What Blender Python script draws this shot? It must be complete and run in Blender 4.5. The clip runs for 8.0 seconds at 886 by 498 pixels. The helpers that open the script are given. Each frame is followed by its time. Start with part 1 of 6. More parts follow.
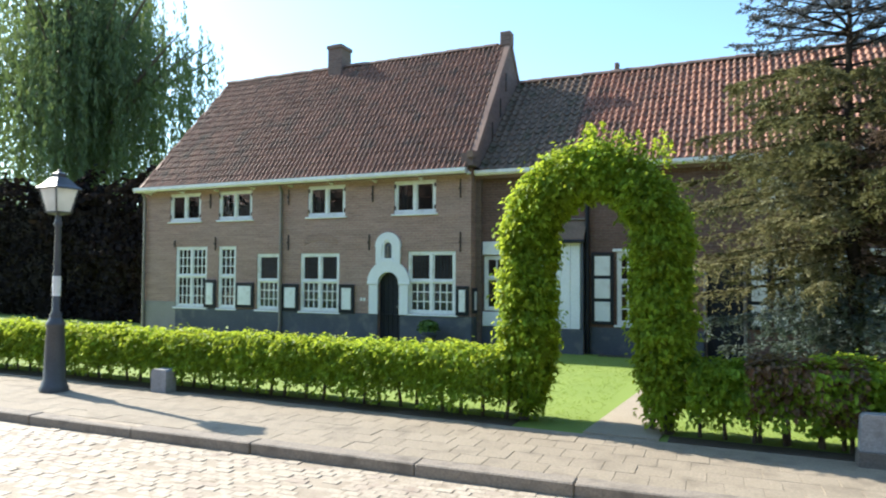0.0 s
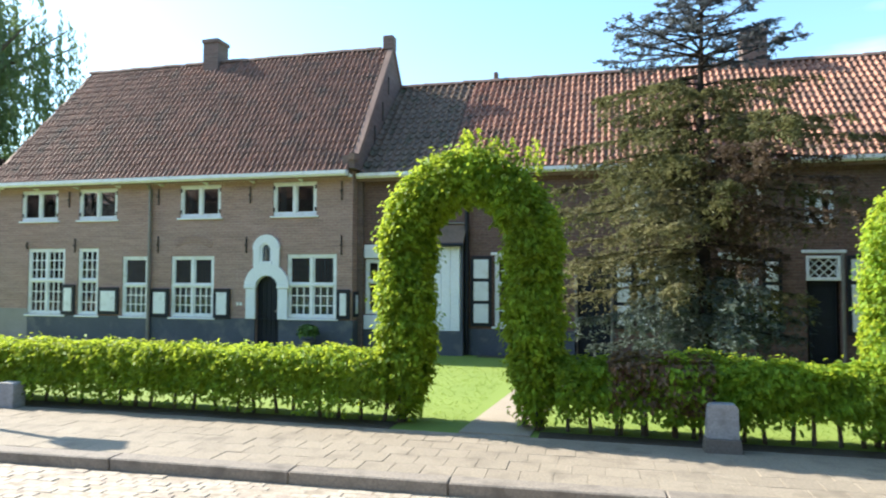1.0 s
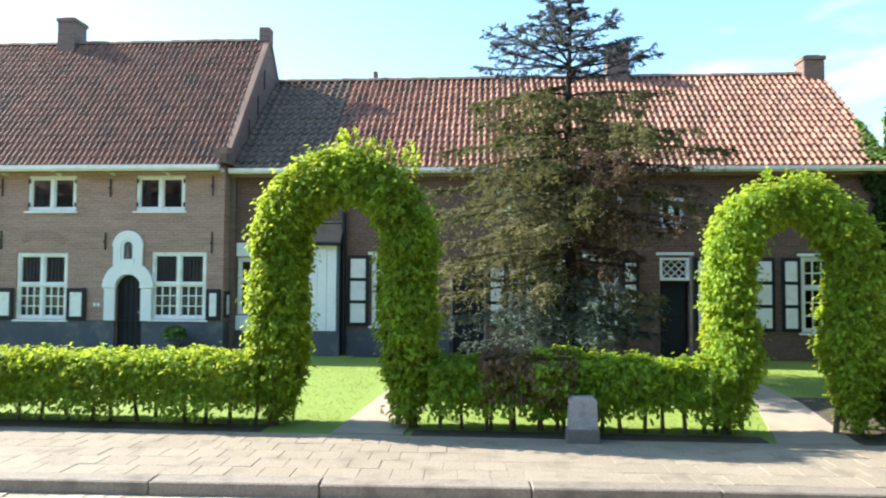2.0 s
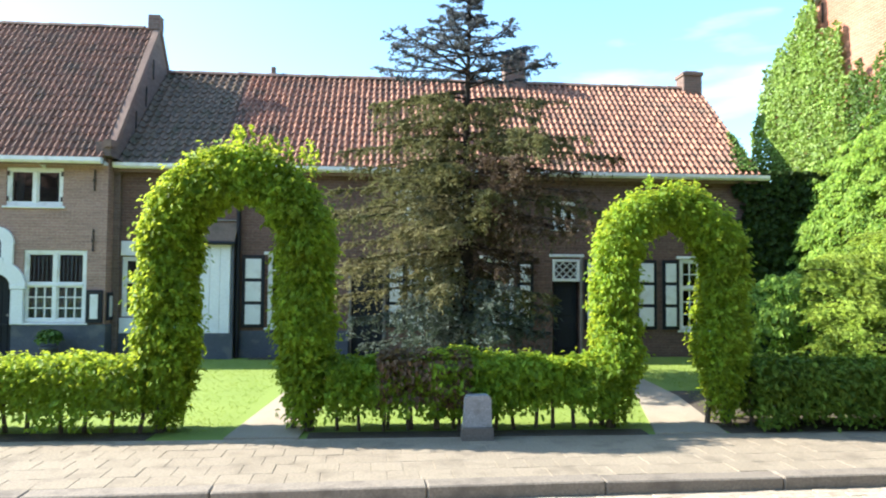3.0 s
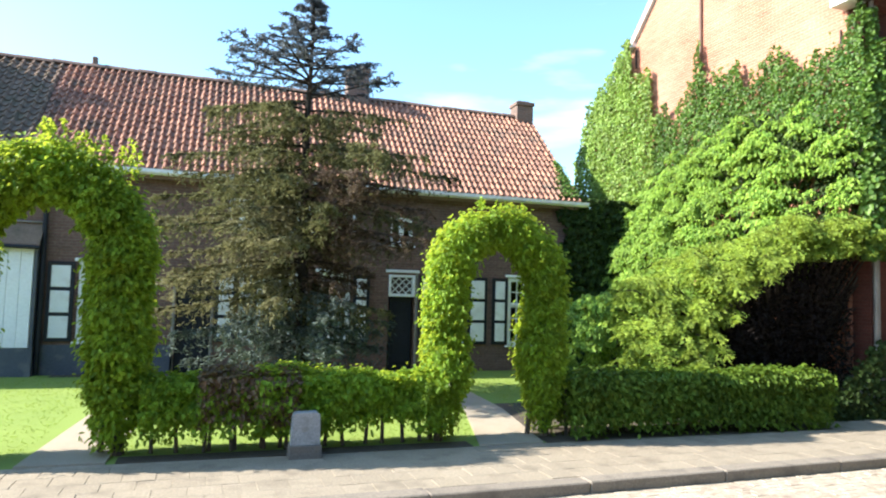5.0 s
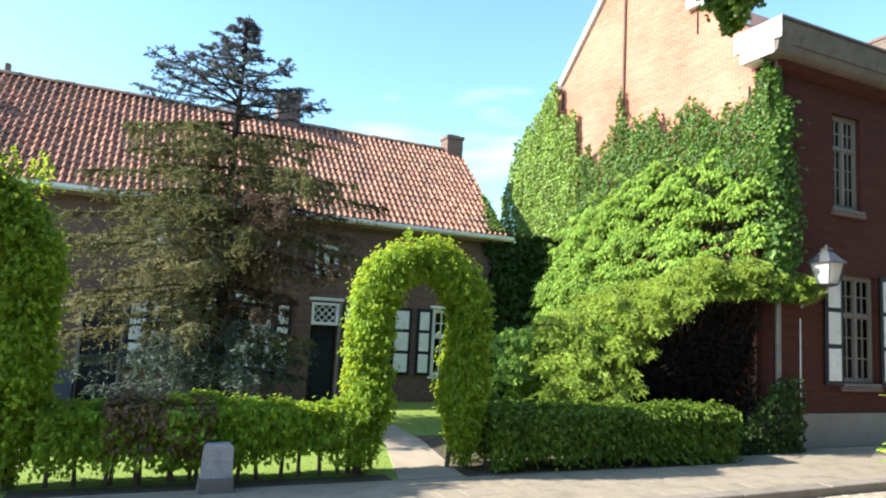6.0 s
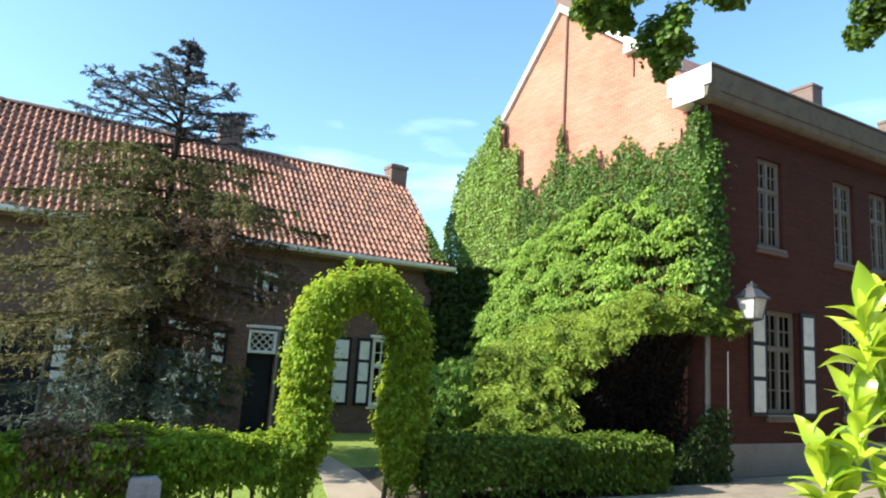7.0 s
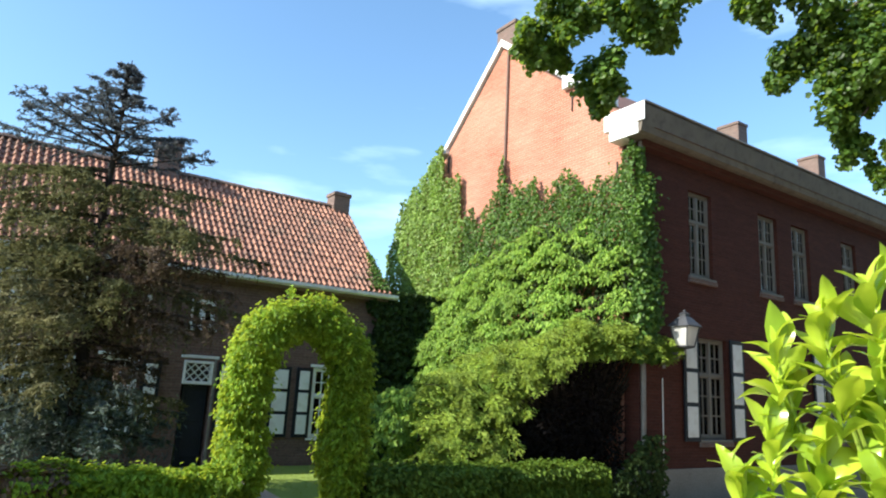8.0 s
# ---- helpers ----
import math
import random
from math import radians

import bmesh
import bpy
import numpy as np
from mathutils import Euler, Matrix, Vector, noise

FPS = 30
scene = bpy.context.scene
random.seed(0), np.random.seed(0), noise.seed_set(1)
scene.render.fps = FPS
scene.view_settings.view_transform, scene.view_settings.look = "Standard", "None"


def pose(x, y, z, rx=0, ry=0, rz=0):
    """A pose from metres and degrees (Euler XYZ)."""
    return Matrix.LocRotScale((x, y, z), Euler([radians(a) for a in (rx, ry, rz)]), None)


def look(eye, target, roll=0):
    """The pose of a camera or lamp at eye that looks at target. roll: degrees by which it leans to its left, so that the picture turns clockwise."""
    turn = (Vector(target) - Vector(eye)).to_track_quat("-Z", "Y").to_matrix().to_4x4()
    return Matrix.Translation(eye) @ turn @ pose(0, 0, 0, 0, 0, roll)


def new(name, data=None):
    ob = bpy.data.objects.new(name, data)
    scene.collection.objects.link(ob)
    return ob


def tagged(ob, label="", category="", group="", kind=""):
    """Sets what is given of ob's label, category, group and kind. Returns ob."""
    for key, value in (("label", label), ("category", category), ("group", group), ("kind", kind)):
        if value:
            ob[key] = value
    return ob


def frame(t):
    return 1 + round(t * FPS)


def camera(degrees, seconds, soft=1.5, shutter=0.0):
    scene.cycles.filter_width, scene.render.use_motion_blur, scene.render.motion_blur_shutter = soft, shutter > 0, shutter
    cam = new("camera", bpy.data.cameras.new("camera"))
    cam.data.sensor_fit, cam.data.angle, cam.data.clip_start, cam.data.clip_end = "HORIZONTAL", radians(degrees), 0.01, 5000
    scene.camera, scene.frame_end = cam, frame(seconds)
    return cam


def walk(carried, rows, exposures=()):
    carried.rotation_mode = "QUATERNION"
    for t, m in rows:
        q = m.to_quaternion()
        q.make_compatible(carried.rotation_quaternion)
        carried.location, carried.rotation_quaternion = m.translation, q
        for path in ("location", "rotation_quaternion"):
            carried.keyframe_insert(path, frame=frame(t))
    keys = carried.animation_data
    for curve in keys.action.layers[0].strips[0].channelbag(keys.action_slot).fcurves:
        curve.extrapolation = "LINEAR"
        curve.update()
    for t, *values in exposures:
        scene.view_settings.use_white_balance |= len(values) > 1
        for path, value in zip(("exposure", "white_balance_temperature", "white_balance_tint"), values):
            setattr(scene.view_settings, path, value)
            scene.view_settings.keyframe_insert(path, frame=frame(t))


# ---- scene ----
cam = camera(67.15, 8.0, soft=2.0, shutter=0.3)
# seconds, eye, yaw, pitch, roll
PATH = [
    (0, 0.0000, 0.0000, 1.8000, 24.123, 2.054, -0.327),
    (0.5, 0.0349, 0.0128, 1.7998, 19.476, 2.381, -0.183),
    (1, 0.0727, 0.0082, 1.7949, 14.236, 2.392, -0.166),
    (1.5, 0.1071, -0.0090, 1.7969, 8.866, 2.333, -0.174),
    (2, 0.1253, -0.0230, 1.8057, 3.902, 2.354, -0.326),
    (3.5, 0.1538, -0.0856, 1.8195, -8.364, 2.497, -0.634),
    (4, 0.1656, -0.0943, 1.8235, -11.779, 2.633, -1.046),
    (5.5, 0.1980, -0.0850, 1.8431, -21.747, 5.039, -2.179),
    (6, 0.1904, -0.0871, 1.8489, -24.916, 6.635, -3.058),
    (6.5, 0.1842, -0.1040, 1.8567, -27.554, 7.936, -3.479),
    (7, 0.1734, -0.1278, 1.8652, -29.997, 9.375, -3.543),
    (7.5, 0.1609, -0.1486, 1.8719, -32.553, 10.740, -3.324),
    (8, 0.1439, -0.1688, 1.8773, -34.911, 12.021, -2.982),
]

walk(cam, [(t, pose(x, y, z, 90 + p, r, w)) for t, x, y, z, w, p, r in PATH],
     exposures=[(0.0, 1.22), (2.0, 1.61), (4.0, 1.65), (5.5, 1.54), (7.0, 1.18), (8.0, 0.98)])

# ---- light: low western sun, clear sky with a few wisps ----
SUN_TO = Vector((-0.80, 0.145, 0.58)).normalized()
world = bpy.data.worlds.new("sky")
scene.world = world
world.use_nodes = True
wn, wl = world.node_tree.nodes, world.node_tree.links
wn.clear()
w_out = wn.new("ShaderNodeOutputWorld")
w_bg = wn.new("ShaderNodeBackground")
w_sky = wn.new("ShaderNodeTexSky")
w_sky.sky_type = "NISHITA"
w_sky.sun_disc = False
w_sky.sun_elevation = math.asin(SUN_TO.z)
w_sky.sun_rotation = math.atan2(SUN_TO.x, SUN_TO.y)
w_sky.air_density, w_sky.dust_density, w_sky.ozone_density = 1.15, 0.9, 2.2
w_co = wn.new("ShaderNodeTexCoord")
w_map = wn.new("ShaderNodeMapping")
w_map.inputs["Scale"].default_value = (1.2, 1.2, 5.0)
w_noise = wn.new("ShaderNodeTexNoise")
w_noise.inputs["Scale"].default_value = 2.2
w_noise.inputs["Detail"].default_value = 7
w_ramp = wn.new("ShaderNodeValToRGB")
w_ramp.color_ramp.elements[0].position = 0.55
w_ramp.color_ramp.elements[1].position = 0.85
w_ramp.color_ramp.elements[1].color = (0.55, 0.55, 0.55, 1)
w_mix = wn.new("ShaderNodeMixRGB")
w_mix.inputs[2].default_value = (8.5, 9.0, 9.6, 1)
wl.new(w_co.outputs["Generated"], w_map.inputs[0])
wl.new(w_map.outputs[0], w_noise.inputs["Vector"])
wl.new(w_noise.outputs[0], w_ramp.inputs[0])
wl.new(w_ramp.outputs[0], w_mix.inputs[0])
wl.new(w_sky.outputs[0], w_mix.inputs[1])
w_tint = wn.new("ShaderNodeMixRGB")
w_tint.blend_type = "MULTIPLY"
w_tint.inputs[0].default_value = 1.0
w_tint.inputs[2].default_value = (0.81, 1.0, 1.07, 1)
wl.new(w_mix.outputs[0], w_tint.inputs[1])
wl.new(w_tint.outputs[0], w_bg.inputs[0])
w_bg.inputs[1].default_value = 0.145
wl.new(w_bg.outputs[0], w_out.inputs[0])
sun = new("sun", bpy.data.lights.new("sun", "SUN"))
sun.data.energy, sun.data.angle, sun.data.color = 5.0, radians(0.55), (1.0, 0.93, 0.82)
sun.matrix_world = look(SUN_TO * 60, (0, 0, 0))


# ---- materials ----
def tree_of(name):
    m = bpy.data.materials.new(name)
    m.use_nodes = True
    nt = m.node_tree
    return m, nt, nt.nodes["Principled BSDF"], nt.nodes["Material Output"]


def pick(nt, a, b, fac, blend="MIX"):
    n = nt.nodes.new("ShaderNodeMixRGB")
    n.blend_type = blend
    for i, v in ((0, fac), (1, a), (2, b)):
        if isinstance(v, (int, float)):
            n.inputs[i].default_value = v if i == 0 else (v, v, v, 1)
        elif isinstance(v, tuple):
            n.inputs[i].default_value = (*v, 1)
        else:
            nt.links.new(v, n.inputs[i])
    return n.outputs[0]


def noise_of(nt, vec, scale, detail=4.0, lo=0.3, hi=0.7):
    n = nt.nodes.new("ShaderNodeTexNoise")
    n.inputs["Scale"].default_value, n.inputs["Detail"].default_value = scale, detail
    nt.links.new(vec, n.inputs["Vector"])
    r = nt.nodes.new("ShaderNodeMapRange")
    r.inputs[1].default_value, r.inputs[2].default_value = lo, hi
    nt.links.new(n.outputs[0], r.inputs[0])
    return r.outputs[0]


def chance(nt):
    """A random number for each piece, single or joined."""
    a = nt.nodes.new("ShaderNodeObjectInfo").outputs["Random"]
    b = nt.nodes.new("ShaderNodeNewGeometry").outputs["Random Per Island"]
    s = nt.nodes.new("ShaderNodeMath")
    s.operation = "ADD"
    nt.links.new(a, s.inputs[0])
    nt.links.new(b, s.inputs[1])
    f = nt.nodes.new("ShaderNodeMath")
    f.operation = "FRACT"
    nt.links.new(s.outputs[0], f.inputs[0])
    return f.outputs[0]


def surf(name, c1, c2, rough=0.8, big=0.8, fine=30.0, bump=0.25, metal=0.0, dirt=None, rnd=None, spec=0.5, grain=(0.72, 1.22)):
    """A surface of two tones, blotched at one scale and grained at another; rnd: two tones more, by piece."""
    m, nt, b, out = tree_of(name)
    pos = nt.nodes.new("ShaderNodeNewGeometry").outputs["Position"]
    n1 = noise_of(nt, pos, big, 5)
    n2 = noise_of(nt, pos, fine, 6, 0.25, 0.75)
    col = pick(nt, c1, c2, n1)
    if rnd:
        col = pick(nt, col, pick(nt, rnd[0], rnd[1], chance(nt)), 0.6)
    col = pick(nt, col, pick(nt, grain[0], grain[1], n2), 1.0, "MULTIPLY")
    if dirt:
        col = pick(nt, col, dirt, noise_of(nt, pos, big * 2.7, 8, 0.52, 0.72))
    nt.links.new(col, b.inputs["Base Color"])
    b.inputs["Roughness"].default_value, b.inputs["Metallic"].default_value = rough, metal
    b.inputs["Specular IOR Level"].default_value = spec
    bp = nt.nodes.new("ShaderNodeBump")
    bp.inputs["Strength"].default_value, bp.inputs["Distance"].default_value = bump, 0.01
    nt.links.new(n2, bp.inputs["Height"])
    nt.links.new(bp.outputs[0], b.inputs["Normal"])
    return m


def brick_mat(name, c1, c2, mortar, dirt, w=0.20, h=0.062):
    m, nt, b, out = tree_of(name)
    pos = nt.nodes.new("ShaderNodeNewGeometry").outputs["Position"]
    sep = nt.nodes.new("ShaderNodeSeparateXYZ")
    nt.links.new(pos, sep.inputs[0])
    add = nt.nodes.new("ShaderNodeMath")
    nt.links.new(sep.outputs[0], add.inputs[0])
    nt.links.new(sep.outputs[1], add.inputs[1])
    com = nt.nodes.new("ShaderNodeCombineXYZ")
    nt.links.new(add.outputs[0], com.inputs[0])
    nt.links.new(sep.outputs[2], com.inputs[1])
    bt = nt.nodes.new("ShaderNodeTexBrick")
    nt.links.new(com.outputs[0], bt.inputs["Vector"])
    for key, v in (("Scale", 1.0), ("Mortar Size", 0.007), ("Mortar Smooth", 0.3), ("Bias", 0.0), ("Brick Width", w), ("Row Height", h)):
        bt.inputs[key].default_value = v
    bt.inputs["Color1"].default_value, bt.inputs["Color2"].default_value = (*c1, 1), (*c2, 1)
    bt.inputs["Mortar"].default_value = (*mortar, 1)
    n1 = noise_of(nt, pos, 0.9, 6)
    n2 = noise_of(nt, pos, 24, 5, 0.25, 0.75)
    col = pick(nt, bt.outputs["Color"], dirt, pick(nt, 0.0, 0.55, n1))
    col = pick(nt, col, pick(nt, 0.75, 1.2, n2), 1.0, "MULTIPLY")
    # long faint courses, as laid
    st = nt.nodes.new("ShaderNodeMapping")
    st.inputs["Scale"].default_value = (1.6, 1.6, 13.0)
    nt.links.new(pos, st.inputs[0])
    col = pick(nt, col, pick(nt, 0.86, 1.12, noise_of(nt, st.outputs[0], 1.0, 3)), 1.0, "MULTIPLY")
    nt.links.new(col, b.inputs["Base Color"])
    b.inputs["Roughness"].default_value = 0.9
    b.inputs["Specular IOR Level"].default_value = 0.25
    bp = nt.nodes.new("ShaderNodeBump")
    bp.inputs["Strength"].default_value, bp.inputs["Distance"].default_value = 0.6, 0.012
    bp.invert = True
    nt.links.new(bt.outputs["Fac"], bp.inputs["Height"])
    nt.links.new(bp.outputs[0], b.inputs["Normal"])
    return m


def leaf_mat(name, dark, light, glow, rough=0.45, through_part=0.4, spec=0.4):
    """Foliage: each leaf its own tone between dark and light; glow is the tint of light through it."""
    m, nt, b, out = tree_of(name)
    pos = nt.nodes.new("ShaderNodeNewGeometry").outputs["Position"]
    ch = chance(nt)
    col = pick(nt, dark, light, ch)
    col = pick(nt, col, pick(nt, 0.7, 1.25, noise_of(nt, pos, 1.7, 4)), 1.0, "MULTIPLY")
    nt.links.new(col, b.inputs["Base Color"])
    b.inputs["Roughness"].default_value = rough
    b.inputs["Specular IOR Level"].default_value = spec
    tr = nt.nodes.new("ShaderNodeBsdfTranslucent")
    nt.links.new(pick(nt, col, glow, 0.6), tr.inputs["Color"])
    mx = nt.nodes.new("ShaderNodeMixShader")
    mx.inputs[0].default_value = through_part
    nt.links.new(b.outputs[0], mx.inputs[1])
    nt.links.new(tr.outputs[0], mx.inputs[2])
    nt.links.new(mx.outputs[0], out.inputs["Surface"])
    return m


def glass_mat(name, tint=(0.85, 0.9, 0.92)):
    m, nt, b, out = tree_of(name)
    nt.nodes.remove(b)
    t = nt.nodes.new("ShaderNodeBsdfTransparent")
    t.inputs[0].default_value = (*tint, 1)
    g = nt.nodes.new("ShaderNodeBsdfGlossy")
    g.inputs["Roughness"].default_value = 0.03
    pos = nt.nodes.new("ShaderNodeNewGeometry").outputs["Position"]
    bp = nt.nodes.new("ShaderNodeBump")
    bp.inputs["Strength"].default_value, bp.inputs["Distance"].default_value = 0.08, 0.02
    nt.links.new(noise_of(nt, pos, 5, 2), bp.inputs["Height"])
    nt.links.new(bp.outputs[0], g.inputs["Normal"])
    f = nt.nodes.new("ShaderNodeFresnel")
    f.inputs[0].default_value = 1.5
    mx = nt.nodes.new("ShaderNodeMixShader")
    nt.links.new(f.outputs[0], mx.inputs[0])
    nt.links.new(t.outputs[0], mx.inputs[1])
    nt.links.new(g.outputs[0], mx.inputs[2])
    nt.links.new(mx.outputs[0], out.inputs["Surface"])
    return m


M_BRICK1 = brick_mat("brown_brick", (0.375, 0.225, 0.182), (0.30, 0.185, 0.153), (0.385, 0.285, 0.245), (0.375, 0.26, 0.222))
# Darker copy of the brown brick: the gable's shade put into it.
M_BRICK1G = brick_mat("shaded_brown_brick", (0.20, 0.135, 0.115), (0.155, 0.105, 0.09), (0.20, 0.165, 0.145), (0.175, 0.13, 0.112))
M_BRICK2 = brick_mat("purple_brick", (0.175, 0.098, 0.078), (0.135, 0.078, 0.066), (0.18, 0.14, 0.115), (0.155, 0.10, 0.082))
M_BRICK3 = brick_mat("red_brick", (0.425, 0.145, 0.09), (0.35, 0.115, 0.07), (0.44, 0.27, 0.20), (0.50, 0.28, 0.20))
# Shaded copy of the red brick: the front's shade put into its colour.
M_BRICK3_SHADE = brick_mat("shaded_red_brick", (0.088, 0.026, 0.018), (0.066, 0.020, 0.015), (0.075, 0.036, 0.026), (0.082, 0.029, 0.020))
M_OLDBRICK = brick_mat("grey_brick", (0.085, 0.08, 0.075), (0.065, 0.062, 0.06), (0.10, 0.10, 0.095), (0.075, 0.07, 0.065))
M_PLINTH = surf("tarred_plinth", (0.060, 0.070, 0.088), (0.085, 0.095, 0.115), 0.75, 1.2, 40, 0.3, dirt=(0.13, 0.13, 0.13))
M_RENDER = surf("grey_render", (0.24, 0.22, 0.20), (0.30, 0.28, 0.255), 0.9, 1.5, 40, 0.3)
M_WHITE = surf("white_paint", (0.80, 0.81, 0.80), (0.70, 0.71, 0.70), 0.5, 2.0, 50, 0.06, dirt=(0.62, 0.61, 0.58), grain=(0.93, 1.05))
# Window and cornice paint of the red house, darkened to hold its shade.
M_CREAM = surf("shaded_cream_paint", (0.21, 0.19, 0.165), (0.175, 0.16, 0.138), 0.6, 2.0, 50, 0.08, dirt=(0.17, 0.155, 0.135), grain=(0.9, 1.06))
M_FASCIA = surf("shaded_cornice_paint", (0.20, 0.168, 0.132), (0.16, 0.136, 0.108), 0.75, 2.0, 50, 0.08, dirt=(0.12, 0.10, 0.08), grain=(0.88, 1.08), spec=0.2)
M_LIME = surf("limewash", (0.80, 0.81, 0.82), (0.70, 0.72, 0.74), 0.85, 1.5, 25, 0.08, grain=(0.92, 1.05))
M_POST = surf("pale_stone", (0.26, 0.265, 0.275), (0.34, 0.34, 0.345), 0.85, 4.0, 45, 0.25, dirt=(0.22, 0.22, 0.215))
M_BLACK = surf("black_paint", (0.010, 0.013, 0.019), (0.016, 0.020, 0.028), 0.5, 2.0, 40, 0.06, spec=0.25)
M_IRON = surf("iron", (0.03, 0.03, 0.03), (0.06, 0.045, 0.035), 0.6, 6.0, 60, 0.2, metal=0.4)
M_LAMP = surf("lamp_paint", (0.05, 0.056, 0.064), (0.075, 0.08, 0.09), 0.42, 3.0, 60, 0.1)
M_ZINC = surf("zinc", (0.19, 0.175, 0.165), (0.25, 0.23, 0.21), 0.5, 3.0, 50, 0.1, metal=0.3)
M_TILE1 = surf("brown_pantile", (0.275, 0.155, 0.112), (0.20, 0.12, 0.088), 0.7, 0.7, 35, 0.3, dirt=(0.14, 0.105, 0.08), rnd=((0.135, 0.082, 0.06), (0.36, 0.195, 0.135)), spec=0.28)
M_TILE2 = surf("orange_pantile", (0.36, 0.165, 0.10), (0.26, 0.125, 0.082), 0.65, 0.6, 35, 0.3, dirt=(0.12, 0.085, 0.06), rnd=((0.12, 0.065, 0.05), (0.50, 0.245, 0.155)), spec=0.35)
M_TILEDARK = surf("dark_brown_pantile", (0.21, 0.15, 0.115), (0.16, 0.13, 0.095), 0.9, 0.9, 35, 0.4, dirt=(0.10, 0.095, 0.06), rnd=((0.13, 0.10, 0.08), (0.27, 0.18, 0.13)), spec=0.15)
M_RIDGE = surf("ridge_tile", (0.16, 0.10, 0.08), (0.24, 0.16, 0.12), 0.85, 1.0, 35, 0.3)
M_CHIM = brick_mat("chimney_brick", (0.20, 0.12, 0.10), (0.15, 0.10, 0.085), (0.22, 0.19, 0.17), (0.17, 0.13, 0.11))
M_GLASS = glass_mat("window_glass")
M_ROOM = surf("room_plaster", (0.10, 0.09, 0.08), (0.13, 0.12, 0.10), 0.9)
M_CURTAIN = surf("net_curtain", (0.27, 0.27, 0.27), (0.22, 0.22, 0.21), 0.95, 3, 60, 0.1)
M_CURTAIN_D = surf("brown_curtain", (0.10, 0.085, 0.075), (0.14, 0.12, 0.105), 0.95, 3, 60, 0.1)
M_STONE = surf("kerb_stone", (0.15, 0.125, 0.105), (0.215, 0.185, 0.155), 0.85, 1.3, 45, 0.35, dirt=(0.09, 0.075, 0.065), rnd=((0.14, 0.12, 0.105), (0.21, 0.185, 0.165)))
M_KERB = surf("kerb_stone_worn", (0.205, 0.172, 0.138), (0.26, 0.22, 0.178), 0.85, 1.3, 45, 0.35, dirt=(0.13, 0.11, 0.09), rnd=((0.18, 0.155, 0.125), (0.25, 0.215, 0.175)))
M_TILEPAVE = surf("paving_tile", (0.238, 0.198, 0.146), (0.292, 0.245, 0.18), 0.85, 1.1, 40, 0.3, dirt=(0.178, 0.148, 0.11), rnd=((0.24, 0.202, 0.152), (0.29, 0.245, 0.185)))
M_SETT = surf("street_sett", (0.365, 0.31, 0.235), (0.415, 0.355, 0.275), 0.7, 1.2, 40, 0.3, dirt=(0.27, 0.21, 0.165), rnd=((0.34, 0.285, 0.225), (0.43, 0.37, 0.29)))
M_SAND = surf("joint_sand", (0.30, 0.25, 0.19), (0.36, 0.305, 0.235), 0.95, 2.0, 60, 0.4, dirt=(0.22, 0.18, 0.13))
M_SOIL = surf("soil", (0.055, 0.042, 0.03), (0.085, 0.068, 0.05), 0.95, 3.0, 30, 0.8)
M_LAWN = surf("lawn_ground", (0.165, 0.24, 0.04), (0.19, 0.265, 0.046), 0.9, 1.2, 60, 0.25, grain=(0.9, 1.08))
M_PATH = surf("gravel_path", (0.38, 0.325, 0.25), (0.31, 0.26, 0.20), 0.95, 1.5, 70, 0.5)
M_BARK = surf("bark", (0.085, 0.066, 0.05), (0.13, 0.105, 0.08), 0.95, 6.0, 40, 0.8)
M_TWIG = surf("dark_twig", (0.035, 0.03, 0.025), (0.055, 0.047, 0.04), 1.0, 6.0, 40, 0.5, spec=0.05)
M_HORN = leaf_mat("hornbeam_leaf", (0.05, 0.115, 0.010), (0.225, 0.365, 0.034), (0.84, 0.95, 0.09), 0.5, 0.40, 0.18)
M_COPPER = leaf_mat("copper_leaf", (0.10, 0.052, 0.032), (0.19, 0.13, 0.06), (0.34, 0.25, 0.07), 0.5, 0.3)
M_IVY = leaf_mat("ivy_leaf", (0.024, 0.078, 0.012), (0.135, 0.24, 0.04), (0.30, 0.45, 0.05), 0.45, 0.22, 0.3)
M_IVYH = leaf_mat("hedge_ivy_leaf", (0.045, 0.09, 0.011), (0.135, 0.215, 0.028), (0.32, 0.44, 0.04), 0.55, 0.22, 0.15)
# Dark copy of the ivy with shade put into the leaf colour.
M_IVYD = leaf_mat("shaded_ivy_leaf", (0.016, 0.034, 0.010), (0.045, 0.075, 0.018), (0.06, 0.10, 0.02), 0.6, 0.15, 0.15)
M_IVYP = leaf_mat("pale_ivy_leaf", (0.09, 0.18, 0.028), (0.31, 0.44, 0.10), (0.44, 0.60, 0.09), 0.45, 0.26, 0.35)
M_SHRUB = leaf_mat("climber_leaf", (0.055, 0.14, 0.017), (0.30, 0.455, 0.068), (0.54, 0.70, 0.08), 0.5, 0.28, 0.25)
M_JUNI = leaf_mat("juniper_spray", (0.085, 0.165, 0.018), (0.38, 0.50, 0.065), (0.66, 0.76, 0.08), 0.6, 0.22)
M_SPRUCE_T = leaf_mat("slate_spruce_spray", (0.06, 0.07, 0.082), (0.15, 0.175, 0.20), (0.18, 0.20, 0.20), 0.7, 0.25, 0.3)
M_SPRUCE_X = leaf_mat("dead_spruce_twig", (0.07, 0.05, 0.038), (0.17, 0.13, 0.10), (0.20, 0.15, 0.09), 0.95, 0.2, 0.05)
M_SPRUCE = leaf_mat("spruce_spray", (0.07, 0.08, 0.035), (0.20, 0.20, 0.10), (0.28, 0.28, 0.11), 0.8, 0.28, 0.15)
M_SPRUCE_B = leaf_mat("blue_spruce_spray", (0.055, 0.08, 0.07), (0.18, 0.22, 0.20), (0.17, 0.21, 0.15), 0.9, 0.2, 0.1)
